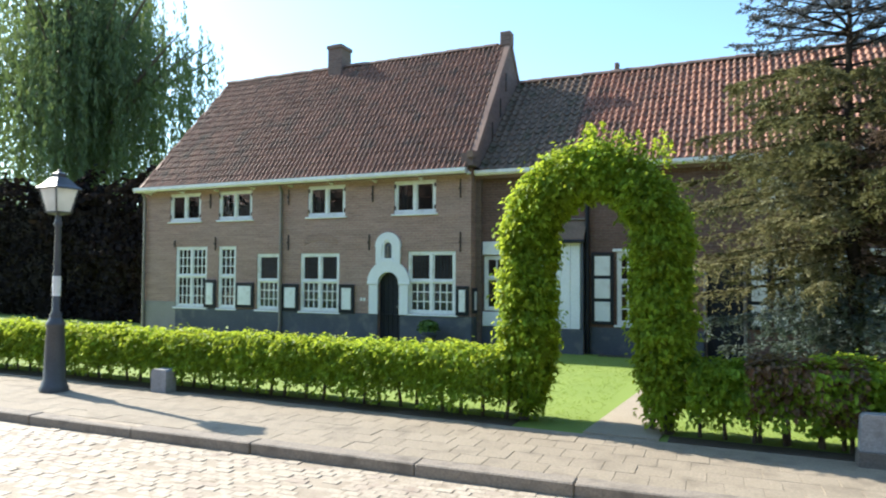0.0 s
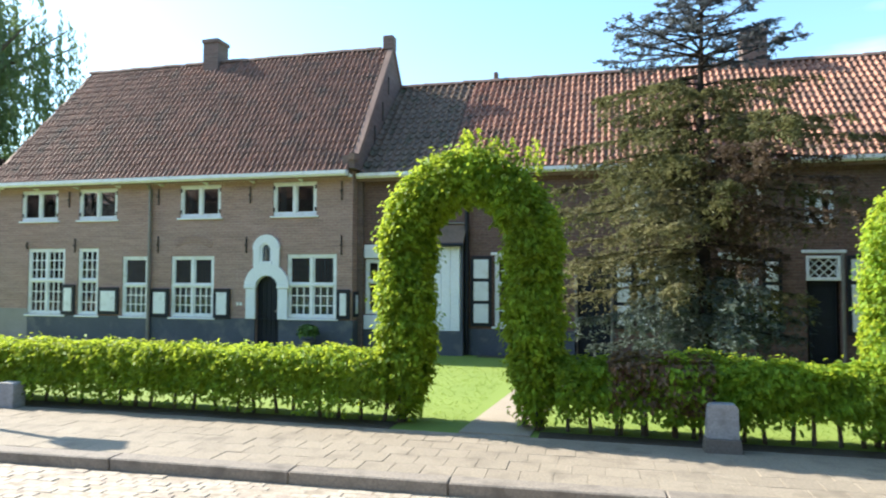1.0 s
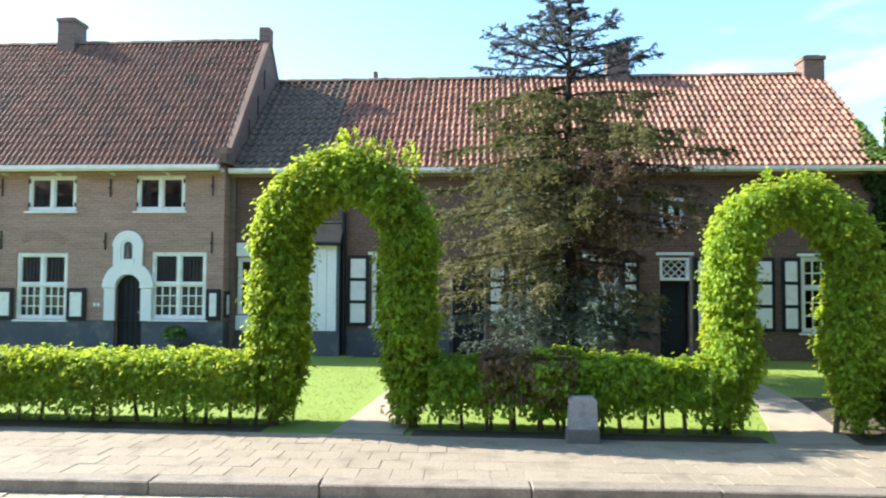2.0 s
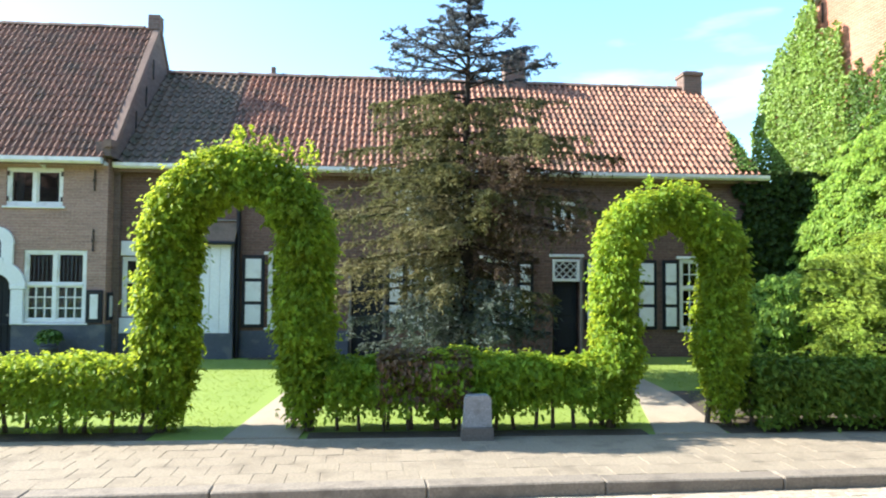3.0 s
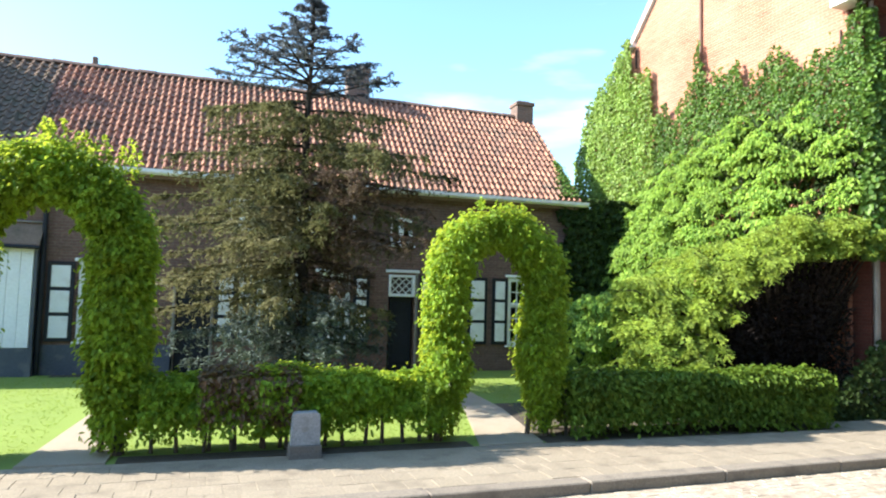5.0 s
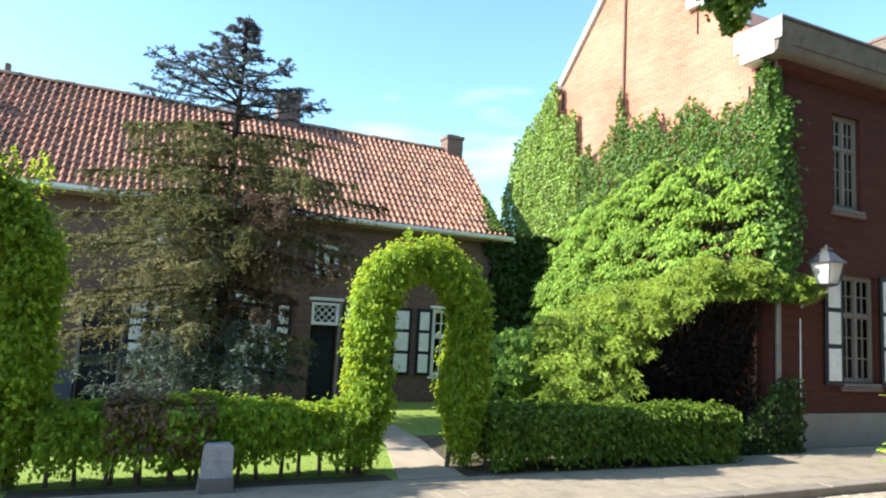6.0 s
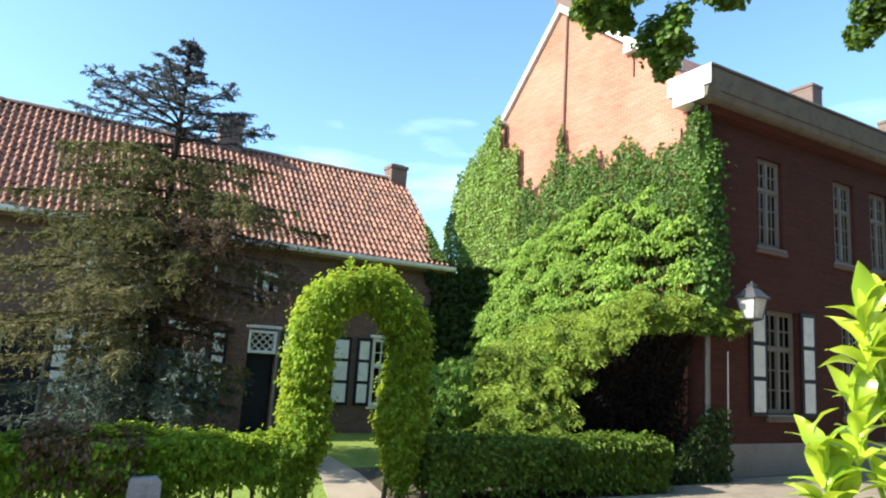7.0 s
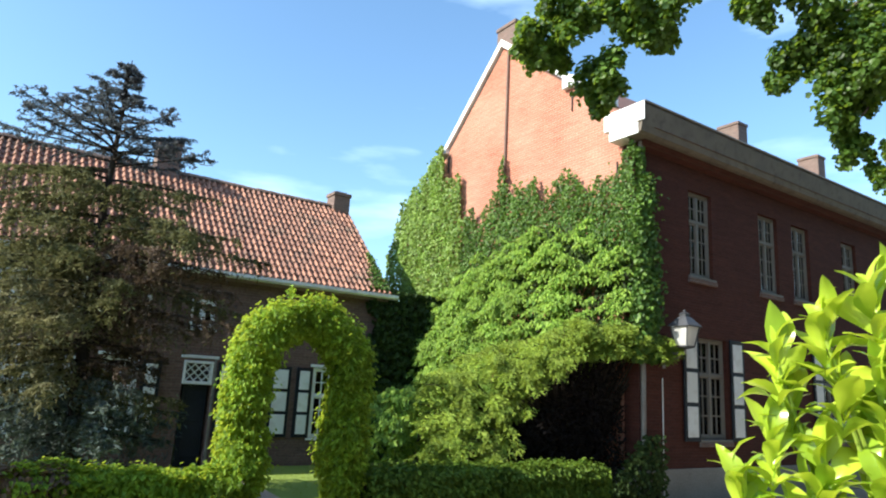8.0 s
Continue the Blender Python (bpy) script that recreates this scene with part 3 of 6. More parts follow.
part("inner_floor", MB().box(-16.14, -6.16, 15.0, 19.79, 0.02, 0.06), M_ROOM, H1)
# copings of the gable: sloping caps, kneeler and top block
cop = MB()
cop.slab([(14.36, 4.50), (14.36, 4.66), (14.62, 4.68), (17.22, 8.20), (17.22, 8.04), (14.69, 4.56)], "x", -5.84, -5.69)
cop.slab([(17.22, 8.04), (17.22, 8.20), (20.2, 4.26), (20.08, 4.12)], "x", -5.84, -5.69)
part("coping", cop, M_RIDGE, H1, "weathered gable coping")
part("gable_block", MB().box(-5.98, -5.68, 17.06, 17.38, 8.0, 8.40, 0.02), M_CHIM, H1)
pl = MB()
holed_wall(pl, -15.12, -5.83, 0.0, 0.76, Y1 - 0.025, Y1 + 0.01, [(-8.36, -7.72, -0.01, 0.77)])
part("plinth", wall_mesh("plinth", pl, M_PLINTH), M_PLINTH, H1, "dark tarred plinth")
part("plinth", MB().box(-16.47, -15.13, Y1 - 0.02, Y1 - 0.002, 0, 0.92), M_RENDER, H1, "bare grey rendered patch")
part("plinth", MB().box(-5.845, -5.82, Y1 - 0.02, 15.1, 0, 0.76), M_PLINTH, H1)
for a, b in UP1:
    window(H1, a, b, 3.26, 4.08, Y1, 2, hinges=True)
window(H1, *LO1[0], Y1, 2, (0.5, 0.5), ((3, 3), (3, 3)))
window(H1, *LO1[1], Y1, 1, (0.5, 0.5), ((3, 3), (3, 3)))
window(H1, *LO1[2], Y1, 1, (0.5, 0.5), ((1, 1), (4, 3)))
window(H1, *LO1[3], Y1, 2, (0.5, 0.5), ((1, 1), (3, 3)))
window(H1, *LO1[4], Y1, 2, (0.5, 0.5), ((1, 1), (3, 3)))
for a, b, za, zb in LO1[2:]:
    bars = MB()
    k = int((b - a) / 0.085)
    for i in range(1, k):
        xx = a + (b - a) * i / k
        bars.box(xx - 0.008, xx + 0.008, Y1 + 0.085, Y1 + 0.10, (za + zb) / 2, zb - 0.06)
    part("window_bars", bars, M_CURTAIN, H1)
SH1 = [(-14.03, -13.60, 0.78, 1.57), (-12.88, -12.25, 0.80, 1.50), (-11.29, -10.76, 0.76, 1.48), (-9.49, -9.03, 0.76, 1.49), (-6.22, -5.88, 0.79, 1.49)]
for q in SH1:
    shutter(H1, *q, Y1)
for x, za, zb in ((-13.87, 3.6, 4.02), (-13.66, 2.4, 2.78), (-15.2, 2.5, 2.7), (-11.13, 3.6, 4.02), (-11.12, 2.38, 2.80), (-8.53, 3.58, 4.0), (-8.62, 2.36, 2.76), (-6.12, 3.6, 4.05), (-6.12, 2.3, 2.78)):
    anchor(H1, x, za, zb, Y1)
# door with its white arched surround and niche
d1 = part("door", MB().box(-8.36, -7.72, Y1 + 0.12, Y1 + 0.17, 0.03, 1.81), M_BLACK, H1, "black plank door")
for i in range(5):
    part("plank", MB().box(-8.35 + i * 0.126, -8.235 + i * 0.126, Y1 + 0.105, Y1 + 0.119, 0.05, 1.80, 0.004), M_BLACK, d1)
part("latch", MB().tube([(-7.83, Y1 + 0.10, 0.95), (-7.83, Y1 + 0.05, 0.95)], [0.025, 0.03], 10), M_ZINC, d1)
part("doorstep", MB().box(-8.5, -7.58, Y1 - 0.3, Y1 + 0.12, 0.0, 0.09, 0.02), M_STONE, H1)


def arch_ring(mb, cx, zc, r0, r1, y0, y1, a0=0.0, a1=math.pi, n=14):
    turn = [a0 + (a1 - a0) * i / n for i in range(n + 1)]
    out = [(cx + r1 * math.cos(s), zc + r1 * math.sin(s)) for s in turn]
    mb.slab(out + [(cx + r0 * math.cos(s), zc + r0 * math.sin(s)) for s in reversed(turn)], "y", y0, y1)
    return mb


sr = MB()
sr.box(-8.60, -8.34, Y1 - 0.06, Y1 - 0.001, 0.76, 1.50, 0.012).box(-7.74, -7.48, Y1 - 0.06, Y1 - 0.001, 0.76, 1.50, 0.012)
sr.box(-8.64, -8.32, Y1 - 0.08, Y1 - 0.001, 1.50, 1.60, 0.012).box(-7.76, -7.44, Y1 - 0.08, Y1 - 0.001, 1.50, 1.60, 0.012)
arch_ring(sr, -8.04, 1.52, 0.30, 0.60, Y1 - 0.07, Y1 - 0.001)
part("door_surround", sr, M_LIME, H1, "white limewashed arched surround")
part("spandrel", MB().slab([(-8.36, 1.55), (-8.34, 1.82), (-7.74, 1.82), (-7.72, 1.55), (-7.80, 1.70), (-7.92, 1.79), (-8.04, 1.815), (-8.16, 1.79), (-8.28, 1.70)], "y", Y1 - 0.05, Y1 + 0.08), M_LIME, H1)
ni = MB()
ni.box(-8.41, -8.22, Y1 - 0.06, Y1 - 0.001, 2.02, 2.46, 0.012).box(-7.90, -7.71, Y1 - 0.06, Y1 - 0.001, 2.02, 2.46, 0.012)
arch_ring(ni, -8.06, 2.45, 0.16, 0.36, Y1 - 0.065, Y1 - 0.001)
ni.box(-8.22, -7.90, Y1 - 0.075, Y1 - 0.001, 2.02, 2.16, 0.012)
arch_ring(ni, -8.06, 2.46, 0.10, 0.16, Y1 - 0.045, Y1 - 0.001)
ni.box(-8.22, -8.16, Y1 - 0.045, Y1 - 0.001, 2.16, 2.46, 0.006).box(-7.96, -7.90, Y1 - 0.045, Y1 - 0.001, 2.16, 2.46, 0.006)
niche = part("niche", ni, M_LIME, H1, "white arched niche over the door")
part("niche_back", MB().box(-8.16, -7.96, Y1 - 0.012, Y1 - 0.002, 2.16, 2.55), M_PLINTH, niche, "dark grey recess")
part("figure", MB().lathe(-8.06, Y1 - 0.03, [(0.045, 2.17), (0.05, 2.22), (0.035, 2.36), (0.03, 2.40), (0.034, 2.44), (0.01, 2.48)], 10), M_STONE, niche)
# relieving arch of bricks on end over the fourth window
for i in range(17):
    t = math.radians(58 + 64 * i / 16)
    ob = part("brick", MB().box(-0.026, 0.026, -0.009, 0.01, 0, 0.18, 0.004), M_BRICK1, H1)
    ob.matrix_basis = pose(-10.12 + 0.86 * math.cos(t), Y1 - 0.003, 1.78 + 0.86 * math.sin(t), 0, 90 - math.degrees(t), 0)
for x0, x1, z in ((-9.03 + 0.16, -9.03 + 0.22, 1.12), (-9.03 + 0.25, -9.03 + 0.31, 1.12)):
    part("door_plate", MB().box(x0, x1, Y1 - 0.012, Y1 - 0.001, z - 0.04, z + 0.04, 0.003), M_WHITE, H1)
R1 = part("roof", MB().slab([(14.40, 4.20), (17.22, 8.0), (20.3, 4.0), (20.3, 3.92), (17.22, 7.88), (14.40, 4.10)], "x", -15.75, -5.86), M_RIDGE, H1)
hip = MB()
hip.face((-16.5, 14.36, 4.18), (-15.65, 17.22, 8.0), (-15.7, 14.36, 4.18)).face((-16.5, 14.36, 4.18), (-16.5, 20.2, 4.1), (-15.65, 17.22, 8.0)).face((-15.7, 14.36, 4.18), (-15.65, 17.22, 8.0), (-15.7, 20.2, 4.1), (-16.5, 20.2, 4.1))
part("hip", hip, M_TILE1, R1)
tile_roof(R1, (14.36, 4.22), (17.2, 8.02), -16.42, -5.86, 0.138, 0.262, M_TILE1, rng, 5, left_cut=0.80)
ridge_row(R1, -15.6, -5.95, 17.22, 8.02, rng)
gut = MB()
gut.slab([(14.26, 4.26), (14.26, 4.18), (14.30, 4.14), (14.44, 4.14), (14.67, 4.14), (14.67, 4.20), (14.42, 4.22), (14.42, 4.27)], "x", -16.5, -5.86)
part("gutter", gut, M_WHITE, H1, "white painted wooden gutter")
for x in np.arange(-16.2, -5.9, 1.29):
    part("bracket", MB().slab([(14.36, 4.139), (14.669, 4.139), (14.669, 4.07), (14.60, 4.08), (14.44, 4.115)], "x", x, x + 0.04), M_WHITE, H1)
for x in (-16.36, -11.33):
    part("drainpipe", MB().tube([(x, Y1 - 0.2, 4.16), (x, Y1 - 0.07, 3.98), (x, Y1 - 0.07, 0.05)], [0.045, 0.045, 0.045], 10), M_ZINC, H1, smooth=True)
chimney(H1, -11.48, -11.0, 16.95, 17.5, 7.3, 8.74)
for q in UP1:
    me = MB()
    k = 16
    for s, e in ((q[0] + 0.08, q[0] + 0.24), (q[1] - 0.24, q[1] - 0.08)):
        for i in range(k):
            xa, xb = s + (e - s) * i / k, s + (e - s) * (i + 1) / k
            me.face((xa, Y1 + 0.24 + 0.02 * (i % 2), 3.3), (xb, Y1 + 0.24 + 0.02 * ((i + 1) % 2), 3.3), (xb, Y1 + 0.24 + 0.02 * ((i + 1) % 2), 4.05), (xa, Y1 + 0.24 + 0.02 * (i % 2), 4.05))
    tagged(part("curtain", me, M_CURTAIN_D), "dark folded curtain behind an upper window", "curtain", "curtains")
for a, b, za, zb in LO1[2:]:
    me = MB()
    k = 34
    for i in range(k):
        xa, xb = a + (b - a) * i / k, a + (b - a) * (i + 1) / k
        me.face((xa, Y1 + 0.22 + 0.018 * (i % 2), za + 0.03), (xb, Y1 + 0.22 + 0.018 * ((i + 1) % 2), za + 0.03), (xb, Y1 + 0.22 + 0.018 * ((i + 1) % 2), (za + zb) / 2), (xa, Y1 + 0.22 + 0.018 * (i % 2), (za + zb) / 2))
    tagged(part("curtain", me, M_CURTAIN), "pale net half-curtain behind a lower window", "curtain", "curtains")

# house two: long low house with an orange pantile roof
H2 = thing("house", "long low purple-brown brick house under an orange pantile roof", "house")
Y2 = 15.10
WIN2 = [(-2.54, -1.90, 0.67, 2.29), (0.58, 1.50, 0.70, 2.28), (2.30, 3.02, 0.70, 2.25), (5.12, 5.84, 0.62, 2.27), (6.95, 7.66, 0.62, 2.28)]
UPW2 = [(0.30, 0.85, 3.15, 3.80), (1.55, 2.10, 3.15, 3.80), (2.62, 3.10, 3.15, 3.80), (3.92, 4.46, 2.95, 3.60)]
DOORS2 = [(-0.68, 0.02, 0.0, 2.02), (3.92, 4.56, 0.0, 2.25)]
mb = holed_wall(MB(), -5.84, 8.80, 0, 4.25, Y2, Y2 + 0.3, WIN2 + UPW2 + DOORS2 + [(-5.68, -4.50, 0.90, 2.22)])
part("wall", wall_mesh("wall", mb, M_BRICK2), M_BRICK2, H2)
part("gable_wall", MB().slab([(15.4, 0), (20.9, 0), (20.9, 4.2), (17.95, 7.12), (15.4, 4.55)], "x", 8.5, 8.80), M_BRICK2, H2)
part("back_wall", MB().box(-5.84, 8.49, 20.6, 20.9, 0, 4.2), M_BRICK2, H2)
part("upper_floor", MB().box(-5.84, 8.49, 15.41, 20.59, 2.62, 2.80), M_ROOM, H2)
pl = MB()
holed_wall(pl, -5.83, -0.70, 0, 0.60, Y2 - 0.02, Y2 + 0.01, [])
part("plinth", wall_mesh("plinth", pl, M_PLINTH), M_PLINTH, H2, "dark tarred plinth")
for q in WIN2:
    window(H2, *q, Y2, 1 if q[1] - q[0] < 0.8 else 2, (0.42, 0.58), ((3, 2), (3, 3)) if q[1] - q[0] < 0.8 else ((2, 2), (2, 3)))
    part("lintel", MB().box(q[0] - 0.08, q[1] + 0.08, Y2 - 0.03, Y2 + 0.02, q[3] + 0.001, q[3] + 0.07, 0.008), M_WHITE, H2)
for q in UPW2:
    window(H2, *q, Y2, 2, fw=0.055)
for q in [(-3.09, -2.60, 0.67, 2.27, 3), (0.10, 0.54, 0.68, 2.26, 3), (1.55, 2.00, 0.68, 2.26, 3), (3.08, 3.46, 0.68, 2.2, 3), (4.66, 5.08, 0.64, 2.25, 3), (5.88, 6.38, 0.64, 2.25, 3), (6.52, 6.92, 0.64, 2.25, 3), (7.70, 8.1, 0.64, 2.25, 3)]:
    shutter(H2, *q[:4], Y2, q[4], 0.075)
d2 = part("door", MB().box(-0.68, 0.02, Y2 + 0.10, Y2 + 0.15, 0.02, 2.02), M_BLACK, H2, "black plank gate")
for i in range(6):
    part("plank", MB().box(-0.67 + i * 0.115, -0.565 + i * 0.115, Y2 + 0.085, Y2 + 0.099, 0.03, 2.0, 0.004), M_BLACK, d2)
part("jamb", MB().box(0.022, 0.085, Y2 - 0.02, Y2 + 0.1, 0, 2.1, 0.01), M_ZINC, H2)
part("jamb", MB().box(-0.75, -0.682, Y2 - 0.02, Y2 + 0.1, 0, 2.1, 0.01), M_ZINC, H2)
d3 = part("door", MB().box(3.98, 4.50, Y2 + 0.10, Y2 + 0.15, 0.02, 1.74), M_BLACK, H2, "dark green-black door")
part("door_panel", MB().box(4.06, 4.42, Y2 + 0.085, Y2 + 0.099, 0.2, 0.8, 0.01), M_BLACK, d3)
part("door_panel", MB().box(4.06, 4.42, Y2 + 0.085, Y2 + 0.099, 0.95, 1.6, 0.01), M_BLACK, d3)
fl = part("fanlight", MB().box(3.92, 3.98, Y2 - 0.02, Y2 + 0.12, 1.74, 2.25, 0.01).box(4.50, 4.56, Y2 - 0.02, Y2 + 0.12, 1.74, 2.25, 0.01).box(3.98, 4.50, Y2 - 0.02, Y2 + 0.12, 1.74, 1.81, 0.01).box(3.98, 4.50, Y2 - 0.02, Y2 + 0.12, 2.19, 2.25, 0.01), M_WHITE, H2, "white fanlight with a lattice")
lat = MB()
for i in range(-2, 4):
    xa = 3.98 + i * 0.173
    for sgn in (1, -1):
        p, q = (xa, 1.81), (xa + 0.38, 2.19)
        if sgn < 0:
            p, q = (xa, 2.19), (xa + 0.38, 1.81)
        if p[0] < 3.98:
            s = (3.98 - p[0]) / 0.38
            p = (3.98, p[1] + (q[1] - p[1]) * s)
        if q[0] > 4.50:
            s = (4.50 - p[0]) / max(q[0] - p[0], 1e-6)
            q = (4.50, p[1] + (q[1] - p[1]) * s)
        if q[0] - p[0] > 0.02:
            lat.tube([(p[0], Y2 + 0.03 + 0.004 * sgn, p[1]), (q[0], Y2 + 0.03 + 0.004 * sgn, q[1])], [0.014, 0.014], 4)
part("lattice", lat, M_WHITE, fl)
pp = part("pane", MB().box(3.98, 4.50, Y2 + 0.06, Y2 + 0.065, 1.81, 2.19), M_GLASS, fl)
pp.visible_shadow = False
part("jamb", MB().box(4.57, 4.63, Y2 - 0.03, Y2 + 0.1, 0, 2.3, 0.01), M_ZINC, H2, "weathered white jamb")
part("lintel", MB().box(3.84, 4.66, Y2 - 0.03, Y2 - 0.002, 2.302, 2.37, 0.008), M_WHITE, H2)
# white lean-to beside the tall house
LT = part("lean_to", MB().box(-4.40, -3.30, 14.94, 15.0, 0.56, 2.5), M_LIME, H2, "white boarded lean-to")
part("side_wall", MB().slab([(14.87, 0.56), (15.09, 0.56), (15.09, 2.84), (14.87, 2.55)], "x", -3.29, -3.24), M_PLINTH, LT, "dark side wall")
for k in range(5):
    part("front_board", MB().box(-4.40 + k * 0.22, -4.185 + k * 0.22, 14.86, 14.92, 0.56, 2.54, 0.006), M_LIME, LT)
for za, zb in ((2.24, 2.56), (0.54, 0.88)):
    part("white_panel", MB().box(-5.70, -4.45, Y2 - 0.05, Y2 - 0.002, za, zb, 0.01), M_LIME, H2, "white boarded panel")
part("side_wall", MB().slab([(14.87, 0.56), (15.09, 0.56), (15.09, 2.84), (14.87, 2.55)], "x", -4.46, -4.41), M_LIME, LT)
part("base", MB().box(-4.48, -3.23, 14.85, 15.07, 0.0, 0.555), M_PLINTH, LT, "dark tarred base")
window(H2, -5.68, -4.50, 0.90, 2.22, Y2, 2, (0.42, 0.58), ((2, 1), (2, 1)), sill=False)
part("lean_roof", MB().slab([(14.76, 2.52), (15.09, 2.94), (15.09, 3.02), (14.76, 2.58)], "x", -4.52, -3.20), M_TILEDARK, LT, "dark tiled roof")
part("flashing", MB().box(-4.52, -3.20, 15.03, 15.098, 3.025, 3.06, 0.008), M_ZINC, LT)
part("gutter", MB().tube([(-4.5, 14.74, 2.53), (-3.18, 14.74, 2.52)], [0.04, 0.04], 8), M_BLACK, LT)
part("drainpipe", MB().tube([(-3.17, 15.0, 3.95), (-3.17, 15.0, 0.05)], [0.05, 0.05], 10), M_BLACK, LT, smooth=True)
sh = part("shutter", MB().box(-5.838, -5.80, 14.72, 14.98, 0.84, 1.44, 0.006), M_BLACK, H2)
part("field", MB().box(-5.80, -5.79, 14.78, 14.92, 0.92, 1.36, 0.003), M_WHITE, sh)
R2 = part("roof", MB().slab([(14.88, 4.18), (17.95, 7.10), (21.1, 4.1), (21.1, 4.0), (17.95, 6.98), (14.88, 4.06)], "x", -5.84, 8.76), M_RIDGE, H2)
tile_roof(R2, (14.83, 4.22), (17.93, 7.12), -3.60, 8.80, 0.152, 0.272, M_TILE2, rng, 4)
# Darker, browner tiles from the gable to x -3.62.
tile_roof(R2, (14.83, 4.215), (17.93, 7.115), -5.83, -3.62, 0.19, 0.25, M_TILEDARK, rng, 0)
ridge_row(R2, -5.8, 8.7, 17.95, 7.12, rng)
gut = MB()
gut.slab([(14.72, 4.24), (14.72, 4.17), (14.76, 4.13), (15.1, 4.13), (15.1, 4.19), (14.88, 4.19), (14.88, 4.25)], "x", -5.80, 8.98)
part("gutter", gut, M_WHITE, H2, "white painted wooden gutter")
chimney(H2, 3.24, 3.82, 17.7, 18.25, 6.7, 8.0)
chimney(H2, 8.28, 8.80, 17.7, 18.2, 6.7, 7.62)
part("ridge_vent", MB().box(-3.05, -2.93, 17.88, 18.02, 7.1, 7.42, 0.02), M_RIDGE, H2)

# garden wall that joins the low house and the red house
tagged(part("wall_east", MB().box(8.82, 10.74, 15.3, 15.6, 0, 4.1), M_BRICK2), "dark brick wall between two houses, ivy-grown", "wall", kind="structure")

# house three: red brick house with a sunlit gable
H3 = thing("house", "two-storey red brick house with ivy-grown sunlit gable, white cornice", "house")
Y3, X3 = 8.45, 10.75
UPW3 = [(a, a + 0.84, 4.58, 6.50) for a in (12.46, 15.2, 16.72, 19.3, 22.0, 24.6)]
LOW3 = [(12.68, 13.70, 1.18, 3.28), (15.35, 16.2, 1.18, 3.34), (17.9, 18.8, 1.18, 3.34), (21.0, 21.9, 1.18, 3.34), (24.0, 24.9, 1.18, 3.34)]
# Front wall brick carries its shade as colour; the gable keeps the lit tone.
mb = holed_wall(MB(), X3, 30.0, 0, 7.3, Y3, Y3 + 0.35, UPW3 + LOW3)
part("wall", wall_mesh("wall", mb, M_BRICK3_SHADE), M_BRICK3_SHADE, H3)
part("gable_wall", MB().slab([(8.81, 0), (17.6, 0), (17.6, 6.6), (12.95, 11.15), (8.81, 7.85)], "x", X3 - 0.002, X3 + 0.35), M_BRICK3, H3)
part("gable_wall", MB().slab([(8.81, 0), (17.6, 0), (17.6, 6.6), (12.95, 11.15), (8.81, 7.85)], "x", 29.65, 30.0), M_BRICK3, H3)
part("back_wall", MB().box(X3 + 0.36, 29.64, 17.3, 17.6, 0, 6.6), M_BRICK3, H3)
part("upper_floor", MB().box(X3 + 0.36, 29.64, 8.82, 17.29, 3.7, 3.95), M_ROOM, H3)
part("roof", MB().slab([(8.0, 7.35), (12.95, 11.28), (18.0, 6.35), (18.0, 6.22), (12.95, 11.13), (8.2, 7.35)], "x", X3 + 0.02, 30.0), M_TILE2, H3)
part("plinth", MB().box(X3 - 0.03, 30.0, Y3 - 0.03, Y3 - 0.002, 0, 0.62, 0.01), M_RENDER, H3, "grey rendered plinth")
part("plinth", MB().box(X3 - 0.03, X3 - 0.003, Y3, 17.6, 0, 0.62), M_RENDER, H3)
vg = MB()
vg.slab([(8.95, 8.12), (8.95, 8.30), (12.95, 11.42), (18.1, 6.4), (18.1, 6.22), (12.95, 11.22)], "x", X3 - 0.10, X3 + 0.02)
part("verge_board", vg, M_WHITE, H3, "white painted verge board")
part("verge_block", MB().box(X3 - 0.13, X3 + 0.05, 10.15, 10.55, 9.05, 9.32, 0.02), M_WHITE, H3)
part("verge_block", MB().box(X3 - 0.13, X3 + 0.05, 15.35, 15.6, 8.75, 8.98, 0.02), M_WHITE, H3)
co = MB()
co.slab([(8.449, 7.17), (8.12, 7.17), (8.05, 7.21), (8.02, 7.34), (7.95, 7.74), (7.98, 7.785), (8.449, 7.785)], "x", X3 - 0.36, 30.0)
part("corbel", MB().slab([(8.449, 7.01), (8.30, 7.05), (8.24, 7.168), (8.449, 7.168)], "x", X3, 30.0), M_BRICK3_SHADE, H3, "brick corbel under the cornice, shade put into its colour")
part("cornice", co, M_FASCIA, H3, "box cornice, its shade put into brown paint")
ret = part("cornice_return", MB().box(X3 - 0.40, X3 - 0.362, 7.93, 8.99, 7.40, 7.80, 0.012), M_WHITE, H3, "white moulded end of the cornice")
part("moulding", MB().box(X3 - 0.361, X3 - 0.003, 8.452, 8.98, 7.40, 7.783, 0.01), M_WHITE, ret)
part("moulding", MB().box(X3 - 0.37, X3 - 0.003, 8.452, 8.86, 7.16, 7.399, 0.01).box(X3 - 0.385, X3 - 0.3625, 8.10, 8.86, 7.16, 7.398, 0.008), M_WHITE, ret)
part("gutter_lining", MB().box(X3 - 0.37, 30.0, 7.92, 8.3, 7.79, 7.83, 0.01), M_ZINC, H3)
for q in UPW3:
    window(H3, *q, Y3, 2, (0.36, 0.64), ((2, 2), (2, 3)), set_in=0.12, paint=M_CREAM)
    part("window_sill", MB().box(q[0] - 0.08, q[1] + 0.08, Y3 - 0.06, Y3 + 0.08, q[2] - 0.15, q[2] - 0.055, 0.01), M_CHIM, H3)
